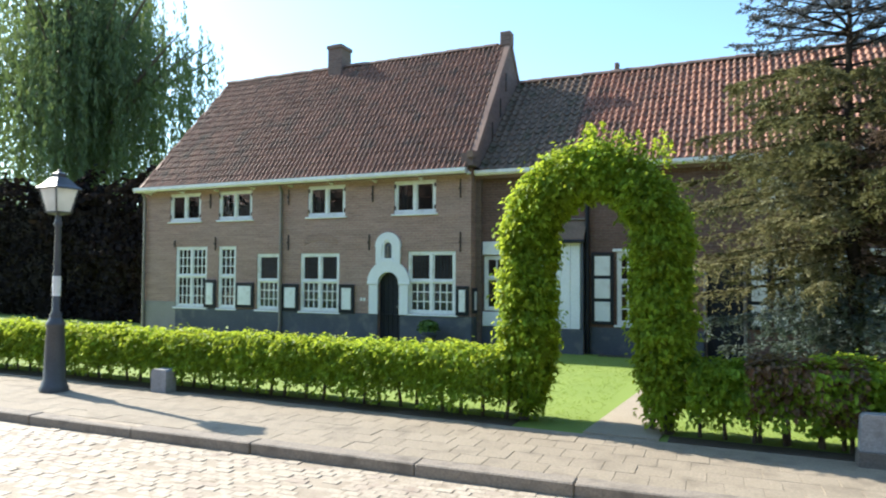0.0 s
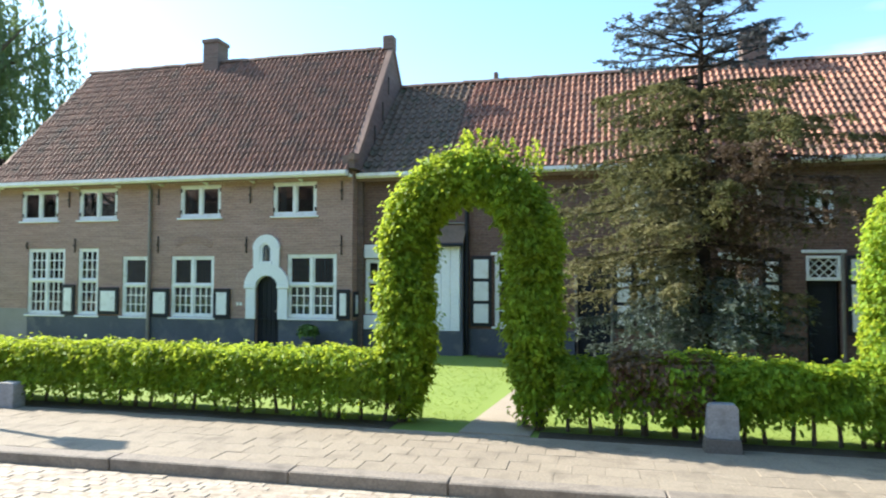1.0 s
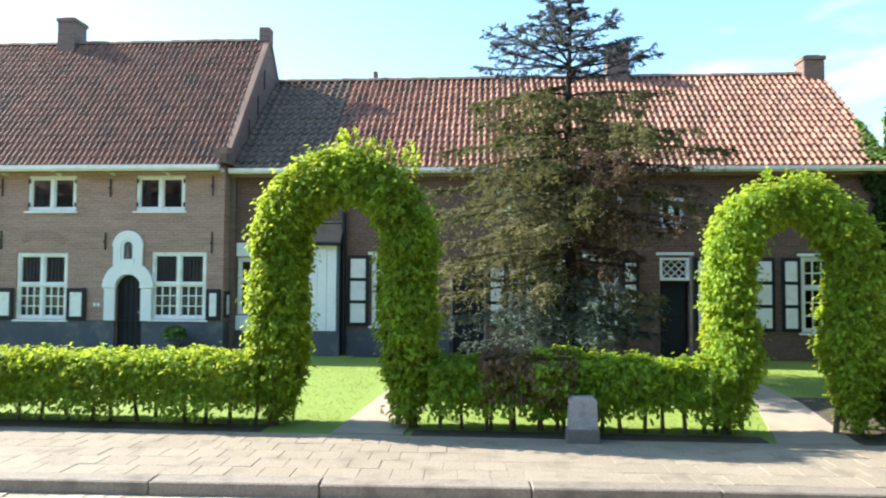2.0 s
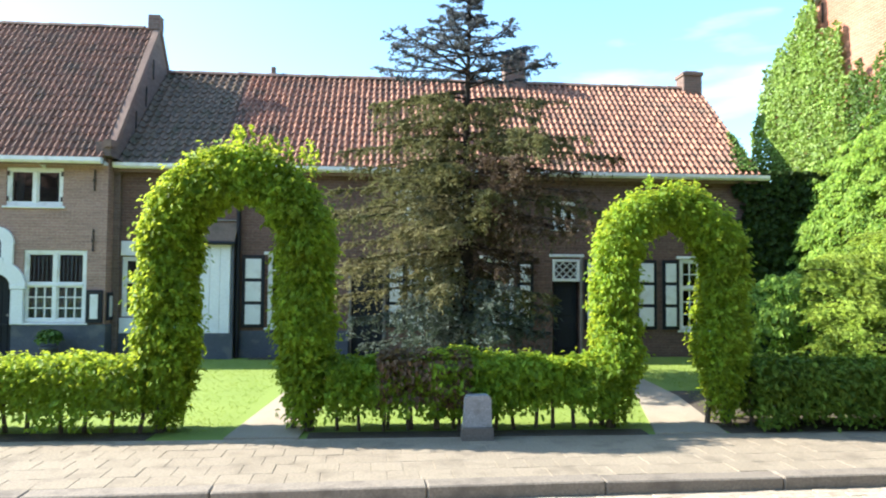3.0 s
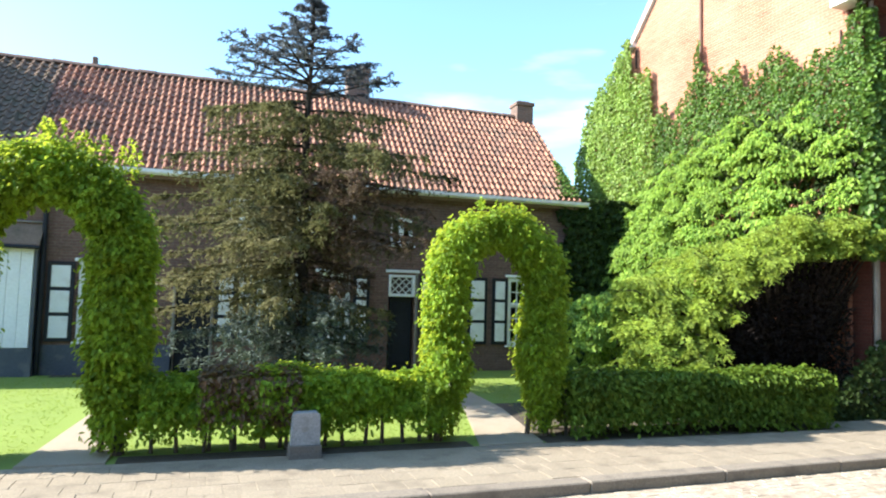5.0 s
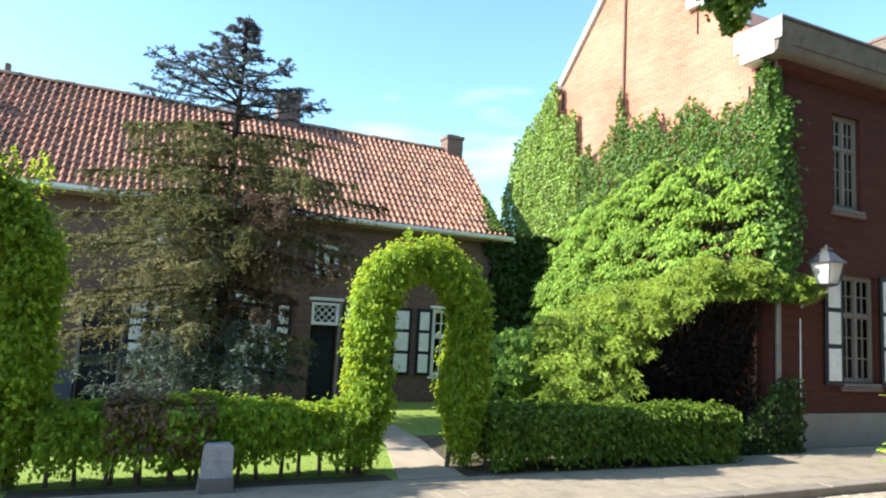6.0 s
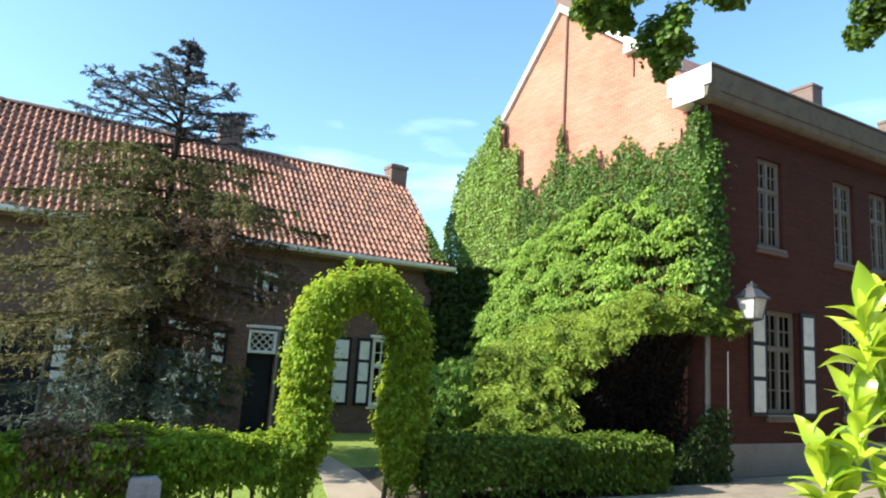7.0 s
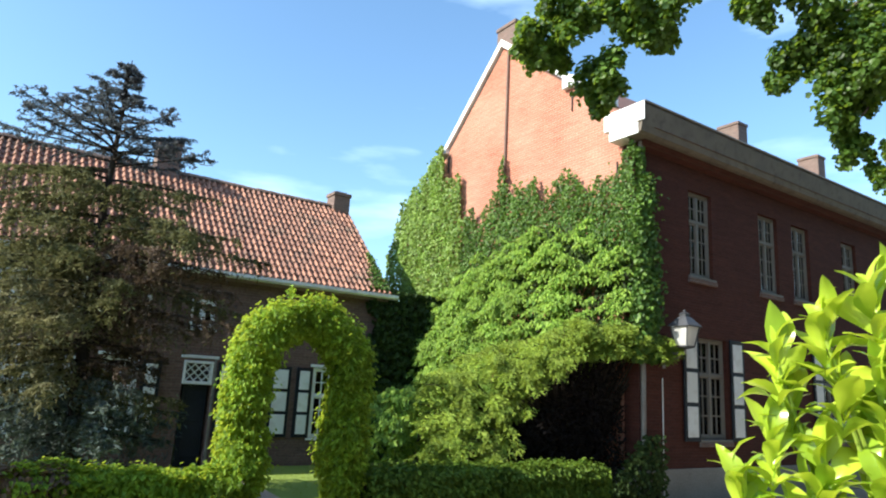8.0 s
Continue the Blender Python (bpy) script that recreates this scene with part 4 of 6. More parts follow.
for q in LOW3:
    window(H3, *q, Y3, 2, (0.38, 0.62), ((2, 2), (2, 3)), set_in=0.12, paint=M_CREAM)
    part("window_sill", MB().box(q[0] - 0.08, q[1] + 0.08, Y3 - 0.06, Y3 + 0.08, q[2] - 0.15, q[2] - 0.055, 0.01), M_CHIM, H3)
for a, b, za, zb in LOW3[:3]:
    me, k = MB(), 40
    for i in range(k):
        xa, xb = a + (b - a) * i / k, a + (b - a) * (i + 1) / k
        me.face((xa, Y3 + 0.26 + 0.02 * (i % 2), za + 0.03), (xb, Y3 + 0.26 + 0.02 * ((i + 1) % 2), za + 0.03), (xb, Y3 + 0.26 + 0.02 * ((i + 1) % 2), zb - 0.04), (xa, Y3 + 0.26 + 0.02 * (i % 2), zb - 0.04))
    tagged(part("curtain", me, M_CURTAIN), "pale net curtain filling a tall window", "curtain", "curtains")
for a, b in ((12.10, 12.62), (13.76, 14.28)):
    shutter(H3, a, b, 1.14, 3.30, Y3, 3, 0.085)
for a in (17.3, 18.84):
    shutter(H3, a, a + 0.5, 1.14, 3.34, Y3, 3, 0.085)
chimney(H3, X3 + 0.05, X3 + 0.75, 12.55, 13.3, 10.6, 11.95)
chimney(H3, 21.2, 21.75, 12.45, 13.25, 10.0, 11.9)
chimney(H3, 26.8, 27.35, 12.45, 13.25, 10.0, 12.05)
part("drainpipe", MB().tube([(X3 - 0.05, 12.68, 11.0), (X3 - 0.05, 12.68, 5.0)], [0.035, 0.035], 8), M_RIDGE, H3)
part("drainpipe", MB().tube([(X3 + 0.02, Y3 - 0.09, 7.15), (X3 + 0.02, Y3 - 0.09, 0.1)], [0.05, 0.05], 10), M_ZINC, H3, smooth=True)
part("conduit", MB().tube([(11.42, Y3 - 0.04, 2.35), (11.42, Y3 - 0.04, 0.0)], [0.012, 0.012], 8), M_WHITE, H3, "thin white conduit")
for y, z in ((8.95, 6.6), (10.3, 8.7), (14.0, 6.6), (15.3, 8.4)):
    part("wall_anchor", MB().box(X3 - 0.04, X3 - 0.003, y - 0.015, y + 0.015, z - 0.25, z + 0.25, 0.006), M_IRON, H3)


# unseen row added to close the street behind the camera and block sky light
row = thing("house", "unseen plain brick row, added to block low sky light", "house")
for a, b, y in ((-80.0, -37.0, -22.0), (-36.9, 6.0, -22.0), (6.1, 44.0, -7.0)):
    # Its dark brick also keeps the window reflections dark.
    part("wall", MB().box(a, b, y - 0.4, y, -0.12, 9.0), M_OLDBRICK, row)
part("roof", MB().slab([(-6.8, 9.0), (-11.5, 12.4), (-16.0, 9.0)], "x", 6.0, 44.2), M_TILE1, row)
part("roof", MB().slab([(-21.8, 9.0), (-26.5, 12.4), (-31.0, 9.0)], "x", -80.0, 6.1), M_TILE1, row)
part("gable_wall", MB().box(6.1, 6.4, -15.8, -7.4, -0.12, 9.0), M_OLDBRICK, row)

# the pavement and planting strip on the near side of the street
near = MB()
for a, b in ((-60.0, -20.0), (-20.0, 20.0), (20.0, 60.0)):
    near.box(a, b, -6.9, 1.0, -0.2, -0.02, 0.0)
tagged(part("pavement_near", near, M_TILEPAVE), "sandy pavement on the near side of the street", "pavement", kind="structure")
tagged(part("planting_bed", MB().box(0.9, 3.2, -0.6, 0.85, -0.1, 0.01, 0.02), M_SOIL), "dark soil bed with a laurel shrub", "soil", kind="structure")
# ---- hedges and arches ----


def stems(parent, xs, y, h, rng, r=0.022):
    for x in xs:
        x = x + rng.normal(0, 0.02)
        part("stem", MB().tube([(x, y + rng.normal(0, 0.03), -0.03), (x + rng.normal(0, 0.03), y + rng.normal(0, 0.03), h * 0.5), (x + rng.normal(0, 0.06), y, h)], [r * 1.2, r, r * 0.5], 6), M_BARK, parent)


def hedge(x0, x1, y0, y1, z0, z1, n, mat, label, rng, size=0.062, step=0.3, faces="fbt", swell=0.07):
    hd = thing("hedge", label, "hedge", "hedges")
    P, N = box_shell(rng, x0, x1, y0, y1, z0, z1, n, faces)
    # ragged foot: fewer leaves low down
    keep = rng.uniform(0, 1, len(P)) < np.clip((P[:, 2] - z0 + 0.02) / 0.24 + wobble(P, 2.3, 0.7), 0.04, 1)
    P, N = P[keep], N[keep]
    P = P + N * (wobble(P, 1.6, swell) + wobble(P, 5.0, 0.06) + wobble(P, 12.0, 0.07) + rng.normal(-0.02, 0.026, len(P)))[:, None]
    # young shoots stand up along the top
    shoot = (N[:, 2] > 0.5) & (rng.uniform(0, 1, len(P)) < 0.10)
    P[shoot, 2] += rng.uniform(0.01, 0.06, int(shoot.sum()))
    # rounded shoulders
    sh = np.clip((P[:, 2] - (z1 - 0.14)) / 0.14, 0, 1)
    P[:, 1] += sh ** 2 * 0.07 * np.sign((y0 + y1) / 2 - P[:, 1])
    U = rng.uniform(0, 1, (int(n * 0.35), 3))
    Q = np.stack([x0 + U[:, 0] * (x1 - x0), y0 + 0.1 + U[:, 1] * (y1 - y0 - 0.2), z0 + 0.15 + U[:, 2] * (z1 - z0 - 0.2)], 1)
    P = np.concatenate([P, Q])
    N = np.concatenate([N, rng.normal(0, 1, Q.shape)])
    part("foliage", leaves("foliage", P, N * 0.55 + np.array([-0.12, 0, 0.6]), size, mat, rng, wide=0.55, spread=0.38, along=N * 0.8 + np.array([0, 0, -0.45])), mat, hd)
    stems(hd, np.arange(x0 + 0.1, x1, step), (y0 + y1) / 2, 0.6, rng)
    return hd


def arch(cx, half, spring, thick, depth, yc, n, label, rng, size=0.063, foot=0.05, tufts=()):
    """A clipped leafy arch: two legs and a round head; thick across, depth along y."""
    ar = thing("hedge_arch", label, "hedge arch", "hedge arches")
    leg = spring - foot
    total = 2 * leg + math.pi * half
    s = rng.uniform(0, total, n)
    a = rng.uniform(0, 2 * math.pi, n)
    cxs, czs, ox, oz = np.zeros(n), np.zeros(n), np.zeros(n), np.zeros(n)
    l = s < leg
    r = s > total - leg
    m = ~(l | r)
    cxs[l], czs[l], ox[l] = cx - half, foot + s[l], -1
    cxs[r], czs[r], ox[r] = cx + half, foot + (total - s[r]), 1
    t = math.pi - (s[m] - leg) / half
    cxs[m], czs[m], ox[m], oz[m] = cx + half * np.cos(t), spring + half * np.sin(t), np.cos(t), np.sin(t)
    # rounded square section
    ca, sa = np.cos(a), np.sin(a)
    k = 1 / np.maximum(np.abs(ca), np.abs(sa)) ** 0.35
    u, v = ca * k * thick / 2, sa * k * depth / 2
    low = np.clip(1 - (czs - foot) / 0.75, 0, 1) * (oz == 0)
    u, v = u * (1 - 0.62 * low), v * (1 - 0.55 * low)
    P = np.stack([cxs + ox * u, yc + v, czs + oz * u], 1)
    N = np.stack([ox * ca, sa, oz * ca], 1)
    keep = rng.uniform(0, 1, n) < np.clip(0.05 + (P[:, 2] - foot) / 0.8, 0, 1)
    P, N = P[keep], N[keep]
    P = P + N * np.clip(wobble(P, 1.9, 0.07, cx) + wobble(P, 5.0, 0.07) + wobble(P, 12.0, 0.08) + rng.normal(-0.02, 0.026, len(P)), -0.16, 0.09)[:, None]
    deep = rng.uniform(0, 1, len(P)) < 0.2
    # young sprigs that stand out of the clipped face
    sprig = rng.uniform(0, 1, len(P)) < 0.09
    P[sprig] += N[sprig] * rng.uniform(0.02, 0.11, (int(sprig.sum()), 1)) + np.array([0, 0, 0.02])
    Q = P[deep] - N[deep] * rng.uniform(0.05, 0.28, (int(deep.sum()), 1))
    extra, ways = [], []
    for tx, tz, th in tufts:
        for i in range(5):
            bx, by = tx + rng.normal(0, 0.08), yc + rng.normal(0, 0.1)
            hgt = th * rng.uniform(0.6, 1.0)
            for j in range(int(26 * hgt / 0.3)):
                f = rng.uniform(0, 1)
                extra.append((bx + rng.normal(0, 0.045 * (1.2 - f)), by + rng.normal(0, 0.045 * (1.2 - f)), tz + f * hgt))
                ways.append((rng.normal(), rng.normal(), 0.5))
    if extra:
        P, N = np.concatenate([P, np.array(extra)]), np.concatenate([N, np.array(ways)])
    P, N = np.concatenate([P, Q]), np.concatenate([N, rng.normal(0, 1, Q.shape)])
    part("foliage", leaves("foliage", P, N * 0.55 + np.array([-0.12, 0, 0.6]), size, M_HORN, rng, wide=0.55, spread=0.38, along=N * 0.8 + np.array([0, 0, -0.45])), M_HORN, ar)
    for sx in (-1, 1):
        x = cx + sx * half
        pts = [(x + sx * 0.06, yc - 0.02, -0.03), (x + sx * 0.04, yc, 0.6), (x, yc, spring)] + [(cx + half * math.cos(q) * sx, yc, spring + half * math.sin(q)) for q in (0.5, 1.0, 1.5)]
        part("trunk", MB().tube(pts, [0.062, 0.05, 0.035, 0.028, 0.022, 0.015], 8), M_BARK, ar)
        part("trunk", MB().tube([(x - 0.14, yc + 0.1, -0.03), (x - 0.1, yc + 0.08, 0.5), (x - 0.02, yc, 1.3)], [0.035, 0.03, 0.015], 7), M_BARK, ar)
    return ar


rng = np.random.default_rng(11)
hedge(-17.5, -2.55, 7.60, 8.34, 0.10, 0.83, 62000, M_HORN, "long clipped hornbeam hedge, sunlit along its top", rng)
hedge(-0.55, 0.80, 7.62, 8.30, 0.17, 0.79, 6800, M_HORN, "low thin hornbeam hedge with bare stems below", rng)
hedge(0.02, 1.12, 7.61, 8.26, 0.30, 0.85, 4200, M_COPPER, "short stretch of copper-brown beech hedge", rng)
hedge(0.62, 2.85, 7.62, 8.30, 0.17, 0.84, 11500, M_HORN, "low hornbeam hedge with a bushy swollen top", rng, step=0.24, swell=0.14)
hedge(4.55, 8.95, 7.58, 8.36, 0.0, 0.80, 20000, M_IVYH, "low dense hedge overgrown with dark ivy", rng, size=0.07, step=0.5, swell=0.05)
arch(-1.62, 0.79, 2.20, 0.60, 0.76, 8.0, 48000, "tall clipped hornbeam arch over a garden path", rng, tufts=((-1.58, 3.30, 0.42), (-1.25, 3.25, 0.3), (-0.92, 3.05, 0.42), (-2.45, 2.75, 0.25)))
arch(3.61, 0.68, 2.02, 0.50, 0.66, 8.0, 34000, "narrow clipped hornbeam arch over a garden path", rng, size=0.056, tufts=((3.4, 2.95, 0.16), (3.9, 2.95, 0.14)))


# ---- trees and climbers ----
def join_pts(chunks):
    return np.concatenate([c[0] for c in chunks]), np.concatenate([c[1] for c in chunks])


def spruce(x, y, top, rng):
    """A thin spruce: whorls of boughs, each with side twigs, needles along the twigs and hanging shoots."""
    t = thing("spruce_tree", "dark thin spruce with drooping, partly dry branches, on the lawn", "tree")
    part("trunk", MB().tube([(x, y, -0.05), (x + 0.03, y, 2.0), (x - 0.02, y, 4.5), (x + 0.03, y, 6.2), (x + 0.05, y, top)], [0.13, 0.10, 0.06, 0.03, 0.008], 9), M_TWIG, t)
    zs = [0.3, 0.84, 1.3, 2.2, 2.7, 3.2, 3.97, 4.5, 4.9, 5.2, 5.5, 5.8, 6.2, 6.5, 6.85, 7.15]
    west = [1.5, 1.7, 2.2, 2.45, 2.4, 2.4, 2.55, 1.5, 1.6, 2.1, 1.85, 1.95, 0.72, 0.36, 0.22, 0.05]
    east = [1.35, 1.5, 1.55, 1.65, 2.3, 2.75, 2.75, 1.9, 1.85, 1.5, 1.55, 1.15, 0.6, 0.32, 0.2, 0.05]
    bins = {"main": [], "blue": [], "dry": [], "slate": [], "dead": []}
    z, turn, k = 0.42, 0.0, 7
    while z < top - 0.1:
        boughs = 8 if z < 5.4 else 7
        for b in range(boughs):
            a = turn + 2 * math.pi * b / boughs + rng.normal(0, 0.22)
            ca, sa = math.cos(a), math.sin(a)
            w = (1 - ca) / 2
            zb = z + rng.normal(0, 0.08)
            r = (np.interp(zb, zs, west) * w + np.interp(zb, zs, east) * (1 - w)) * rng.uniform(0.66, 1.12) * (1 - 0.12 * abs(sa))
            if (4.3 < zb < 4.8 and rng.uniform() < 0.35) or rng.uniform() < 0.06:
                continue
            high = zb > 5.2
            if zb < 1.7 and rng.uniform() < 0.12:
                continue
            rise, dr = (0.16, 0.10) if high else (0.06, 0.26)
            A = np.array([(x + ca * r * q, y + sa * r * q, zb + r * (rise * q - dr * q * q + 0.10 * q ** 4)) for q in np.linspace(0, 1, k)])
            part("branch", MB().tube([tuple(p) for p in A], [0.020 * (1 - 0.8 * j / (k - 1)) + 0.003 for j in range(k)], 5, False), M_TWIG, t)
            nt = max(5, int(r * (9 if high else 12)))
            at = np.sqrt(rng.uniform(0.03, 1.0, nt)) if high else rng.uniform(0.06, 1.0, nt)
            side = np.where(np.arange(nt) % 2 == 0, -1.0, 1.0)
            ln = rng.uniform(0.22, 0.5, nt) * (1.2 - 0.75 * at) * (1.15 if high else 1.0) * min(1.0, 0.35 + r * 0.5)
            m = 17 if high else 22
            q0 = np.stack([np.interp(at, np.linspace(0, 1, k), A[:, c]) for c in range(3)], 1)
            way = np.stack([ca * 0.65 - sa * side * 0.75, sa * 0.65 + ca * side * 0.75, np.full(nt, 0.02 if high else -0.18)], 1)
            f = rng.uniform(0, 1, (nt, m))
            P = q0[:, None, :] + way[:, None, :] * (f * ln[:, None])[..., None] + rng.normal(0, 0.016, (nt, m, 3))
            P[..., 2] -= (f ** 2 * ln[:, None]) * (0.1 if high else 0.4)
            D = np.repeat(way[:, None, :], m, 1) + rng.normal(0, 0.4, (nt, m, 3))
            P, D = P.reshape(-1, 3), D.reshape(-1, 3)
            # along the bough itself
            sx = rng.uniform(0.15, 1.0, int((32 if high else 60) * r) + 12)
            B = np.stack([np.interp(sx, np.linspace(0, 1, k), A[:, c]) for c in range(3)], 1) + rng.normal(0, 0.02, (len(sx), 3))
            P, D = np.concatenate([P, B]), np.concatenate([D, np.tile([ca, sa, -0.1], (len(sx), 1)) + rng.normal(0, 0.5, (len(sx), 3))])
            if not high:
                # shoots that hang from the twigs
                j = rng.integers(0, len(P), int(len(P) * 0.45))
                H = P[j].copy()
                H[:, 2] -= rng.uniform(0, 1, len(j)) ** 1.3 * 0.34
                P, D = np.concatenate([P, H]), np.concatenate([D, np.tile([0, 0, -1.0], (len(j), 1)) + rng.normal(0, 0.25, (len(j), 3))])
            east_side = ca > -0.15
            if high:
                key = "slate"
            elif zb < 1.75 + rng.normal(0, 0.2):
                key = "blue"
            elif not east_side and zb < 3.4 and rng.uniform() < 0.8:
                key = "dry"
            elif east_side and 1.7 < zb < 4.0 and rng.uniform() < 0.75:
                key = "dead"
            else:
                key = "main"
            bins[key].append((P, D))
        turn += 0.8
        z += 0.28 if z < 5.0 else 0.20
    for key, mat in (("main", M_SPRUCE), ("blue", M_SPRUCE_B), ("dry", M_SPRUCE_D), ("slate", M_SPRUCE_T), ("dead", M_SPRUCE_X)):
        P, D = join_pts(bins[key])
        up = np.tile(np.array([0, 0, 1.0]), (len(P), 1)) + rng.normal(0, 0.5, P.shape)
        part("foliage", leaves("foliage", P, up, 0.084, mat, rng, wide=0.25, fold=0.15, droop=0.2, spread=0.3, along=D), mat, t)
    return t


rng = np.random.default_rng(23)
spruce(1.52, 11.7, 7.15, rng)


def ivy_top(y):
    ys = [8.4, 8.62, 8.81, 9.22, 9.76, 10.05, 10.46, 10.98, 11.06, 11.35, 11.74, 12.32, 12.5, 12.59, 12.83, 13.28, 13.56, 13.77, 14.13, 14.35, 14.45, 14.81, 15.14, 15.24, 15.56, 16.31, 17.41, 17.95]
    zs = [7.2, 7.0, 6.55, 6.56, 6.35, 6.81, 6.86, 6.52, 6.08, 7.07, 6.83, 7.01, 7.2, 8.04, 6.92, 6.61, 5.99, 6.7, 6.5, 6.49, 7.87, 7.74, 7.76, 8.88, 8.79, 8.14, 7.41, 6.03]
    return np.interp(y, ys, zs)


def shrub_top(y):
    """The upper edge of the leafy shrub that leans on the gable."""
    return np.interp(y, [8.3, 8.8, 9.5, 10.5, 12.5, 13.7, 16.4, 17.2], [4.7, 4.9, 5.5, 5.75, 5.5, 4.95, 4.3, 3.2])


def wall_ivy(rng):
    t = thing("ivy", "dense green ivy over the sunlit brick gable", "climbing plant")
    n = 100000
    y, z = rng.uniform(8.35, 18.1, n), rng.uniform(3.2, 9.2, n)
    P = np.stack([np.full(n, 10.70), y, z], 1)
    rag = wobble(P, 4.0, 0.22) + wobble(P, 11.0, 0.32)
    keep = (z < ivy_top(y) + rag) & (z > np.minimum(shrub_top(y) - 1.2, 4.6))
    P = P[keep]
    rise = np.clip((P[:, 1] - 14.2) / 1.0, 0, 1)
    P[:, 0] -= 0.03 + np.abs(wobble(P, 2.0, 0.14)) + np.abs(wobble(P, 7.0, 0.12)) + rng.uniform(0, 0.07, len(P)) + rise * 0.12
    N = np.tile(np.array([-1.0, -0.1, 0.25]), (len(P), 1))
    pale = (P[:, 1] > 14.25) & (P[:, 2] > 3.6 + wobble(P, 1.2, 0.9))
    part("foliage", leaves("foliage", P[~pale], N[~pale], 0.056, M_IVY, rng, wide=0.85, droop=0.9, spread=0.6), M_IVY, t)
    part("foliage", leaves("foliage", P[pale], N[pale], 0.066, M_IVYP, rng, wide=0.85, droop=0.9, spread=0.6), M_IVYP, t, "paler ivy at the far upper end")
    # round the corner, up the drainpipe
    m = 1900
    zz = rng.uniform(2.6, 7.0, m)
    wd = 0.05 + 0.24 * np.clip(1.4 * noise_row(zz), 0, 1) * np.clip((6.6 - zz) / 1.6, 0.15, 1)
    Q = np.stack([10.72 + rng.uniform(-0.8, 1, m) * wd * 1.3, 8.38 - rng.uniform(0, 1, m) * wd * 0.8, zz], 1)
    part("foliage", leaves("foliage", Q, np.tile(np.array([-0.4, -0.8, 0.3]), (m, 1)), 0.10, M_IVY, rng, wide=0.85, droop=0.9), M_IVY, t)
    for zc, r, k in ((6.3, 0.18, 260), (5.9, 0.30, 420), (5.3, 0.26, 380), (4.9, 0.2, 260), (4.3, 0.36, 620), (3.9, 0.42, 760), (3.5, 0.34, 560)):
        d = rng.normal(0, 0.45, (k, 3)) * np.array([1.0, 0.5, 0.9]) * r
        Q = np.array([10.86, 8.30, zc]) + d
        part("foliage", leaves("foliage", Q, d + np.array([-0.5, -0.5, 0.4]), 0.085, M_IVY, rng, wide=0.8, droop=0.6), M_IVY, t)
    # Low ivy at the corner, the juniper's shade put into its colour.
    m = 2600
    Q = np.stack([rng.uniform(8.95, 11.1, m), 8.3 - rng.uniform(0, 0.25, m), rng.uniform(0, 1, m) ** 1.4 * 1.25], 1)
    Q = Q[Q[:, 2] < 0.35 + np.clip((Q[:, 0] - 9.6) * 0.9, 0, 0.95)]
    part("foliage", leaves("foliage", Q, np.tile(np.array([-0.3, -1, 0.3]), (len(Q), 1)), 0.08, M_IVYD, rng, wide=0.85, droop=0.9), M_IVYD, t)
    # the joining wall, its shade put into the leaf colour
    m = 9000
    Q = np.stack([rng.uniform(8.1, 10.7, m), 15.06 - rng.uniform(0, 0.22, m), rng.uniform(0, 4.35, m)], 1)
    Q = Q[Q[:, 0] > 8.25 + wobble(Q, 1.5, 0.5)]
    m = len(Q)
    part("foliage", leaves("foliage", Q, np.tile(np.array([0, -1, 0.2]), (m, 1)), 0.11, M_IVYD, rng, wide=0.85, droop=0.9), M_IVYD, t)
    m = 1300
    Q = np.stack([np.zeros(m), 14.85 + 1.25 * rng.uniform(0, 1, m) ** 1.3, np.zeros(m)], 1)
    Q[:, 0] = 8.74 + rng.normal(0, 0.05, m) - np.abs(rng.normal(0, 1, m)) * 0.20 * np.clip(1.2 - (Q[:, 1] - 14.85), 0.1, 1)
    Q[:, 2] = 4.32 + (Q[:, 1] - 14.9) * 0.94 + rng.uniform(-0.08, 0.12, m)
    part("foliage", leaves("foliage", Q, np.tile(np.array([-0.3, -0.5, 0.8]), (m, 1)), 0.07, M_IVY, rng, wide=0.85), M_IVY, t)
    return t


def noise_row(z):
    return np.array([0.5 + noise.noise(Vector((3.1, 7.7, q * 1.3))) for q in z])


wall_ivy(rng)


def clump(rng, c, r, n, flat=0.8):
    """Leaf places over a rounded clump: outer skin of a squashed ball."""
    d = rng.normal(0, 1, (n, 3))
    d /= np.linalg.norm(d, axis=1)[:, None]
    d[:, 2] = np.where(d[:, 2] < -0.3, -d[:, 2], d[:, 2])
    p = np.array(c) + d * r * rng.uniform(0.72, 1.08, (n, 1)) * np.array([1, 1, flat])
    return p, d + np.array([0, 0, 0.5])


def tuft(rng, c, r, n, out=(-0.5, -0.35)):
    """A drooping parasol of leaves: places, outward ways and the way each leaf hangs."""
    az, u = rng.uniform(0, 2 * math.pi, n), np.sqrt(rng.uniform(0, 1, n))
    ca, sa = np.cos(az) * u, np.sin(az) * u
    p = np.stack([c[0] + r * (ca * 0.85 + out[0] * 0.3), c[1] + r * sa, c[2] + r * (0.10 * rng.normal(0, 1, n) - 0.75 * u ** 2)], 1)
    nn = np.stack([ca * 0.8 + out[0], sa * 0.8 + out[1], np.full(n, 1.0)], 1)
    return p, nn, np.stack([ca + out[0] * 0.5, sa + out[1] * 0.5, -0.25 - 0.9 * u], 1)


def tufted(name, rng, tufts, size, mat, parent, wide=0.42):
    P, N, D = (np.concatenate([q[i] for q in tufts]) for i in range(3))
    return part(name, leaves(name, P, N, size, mat, rng, wide=wide, droop=0.5, spread=0.36, along=D), mat, parent)


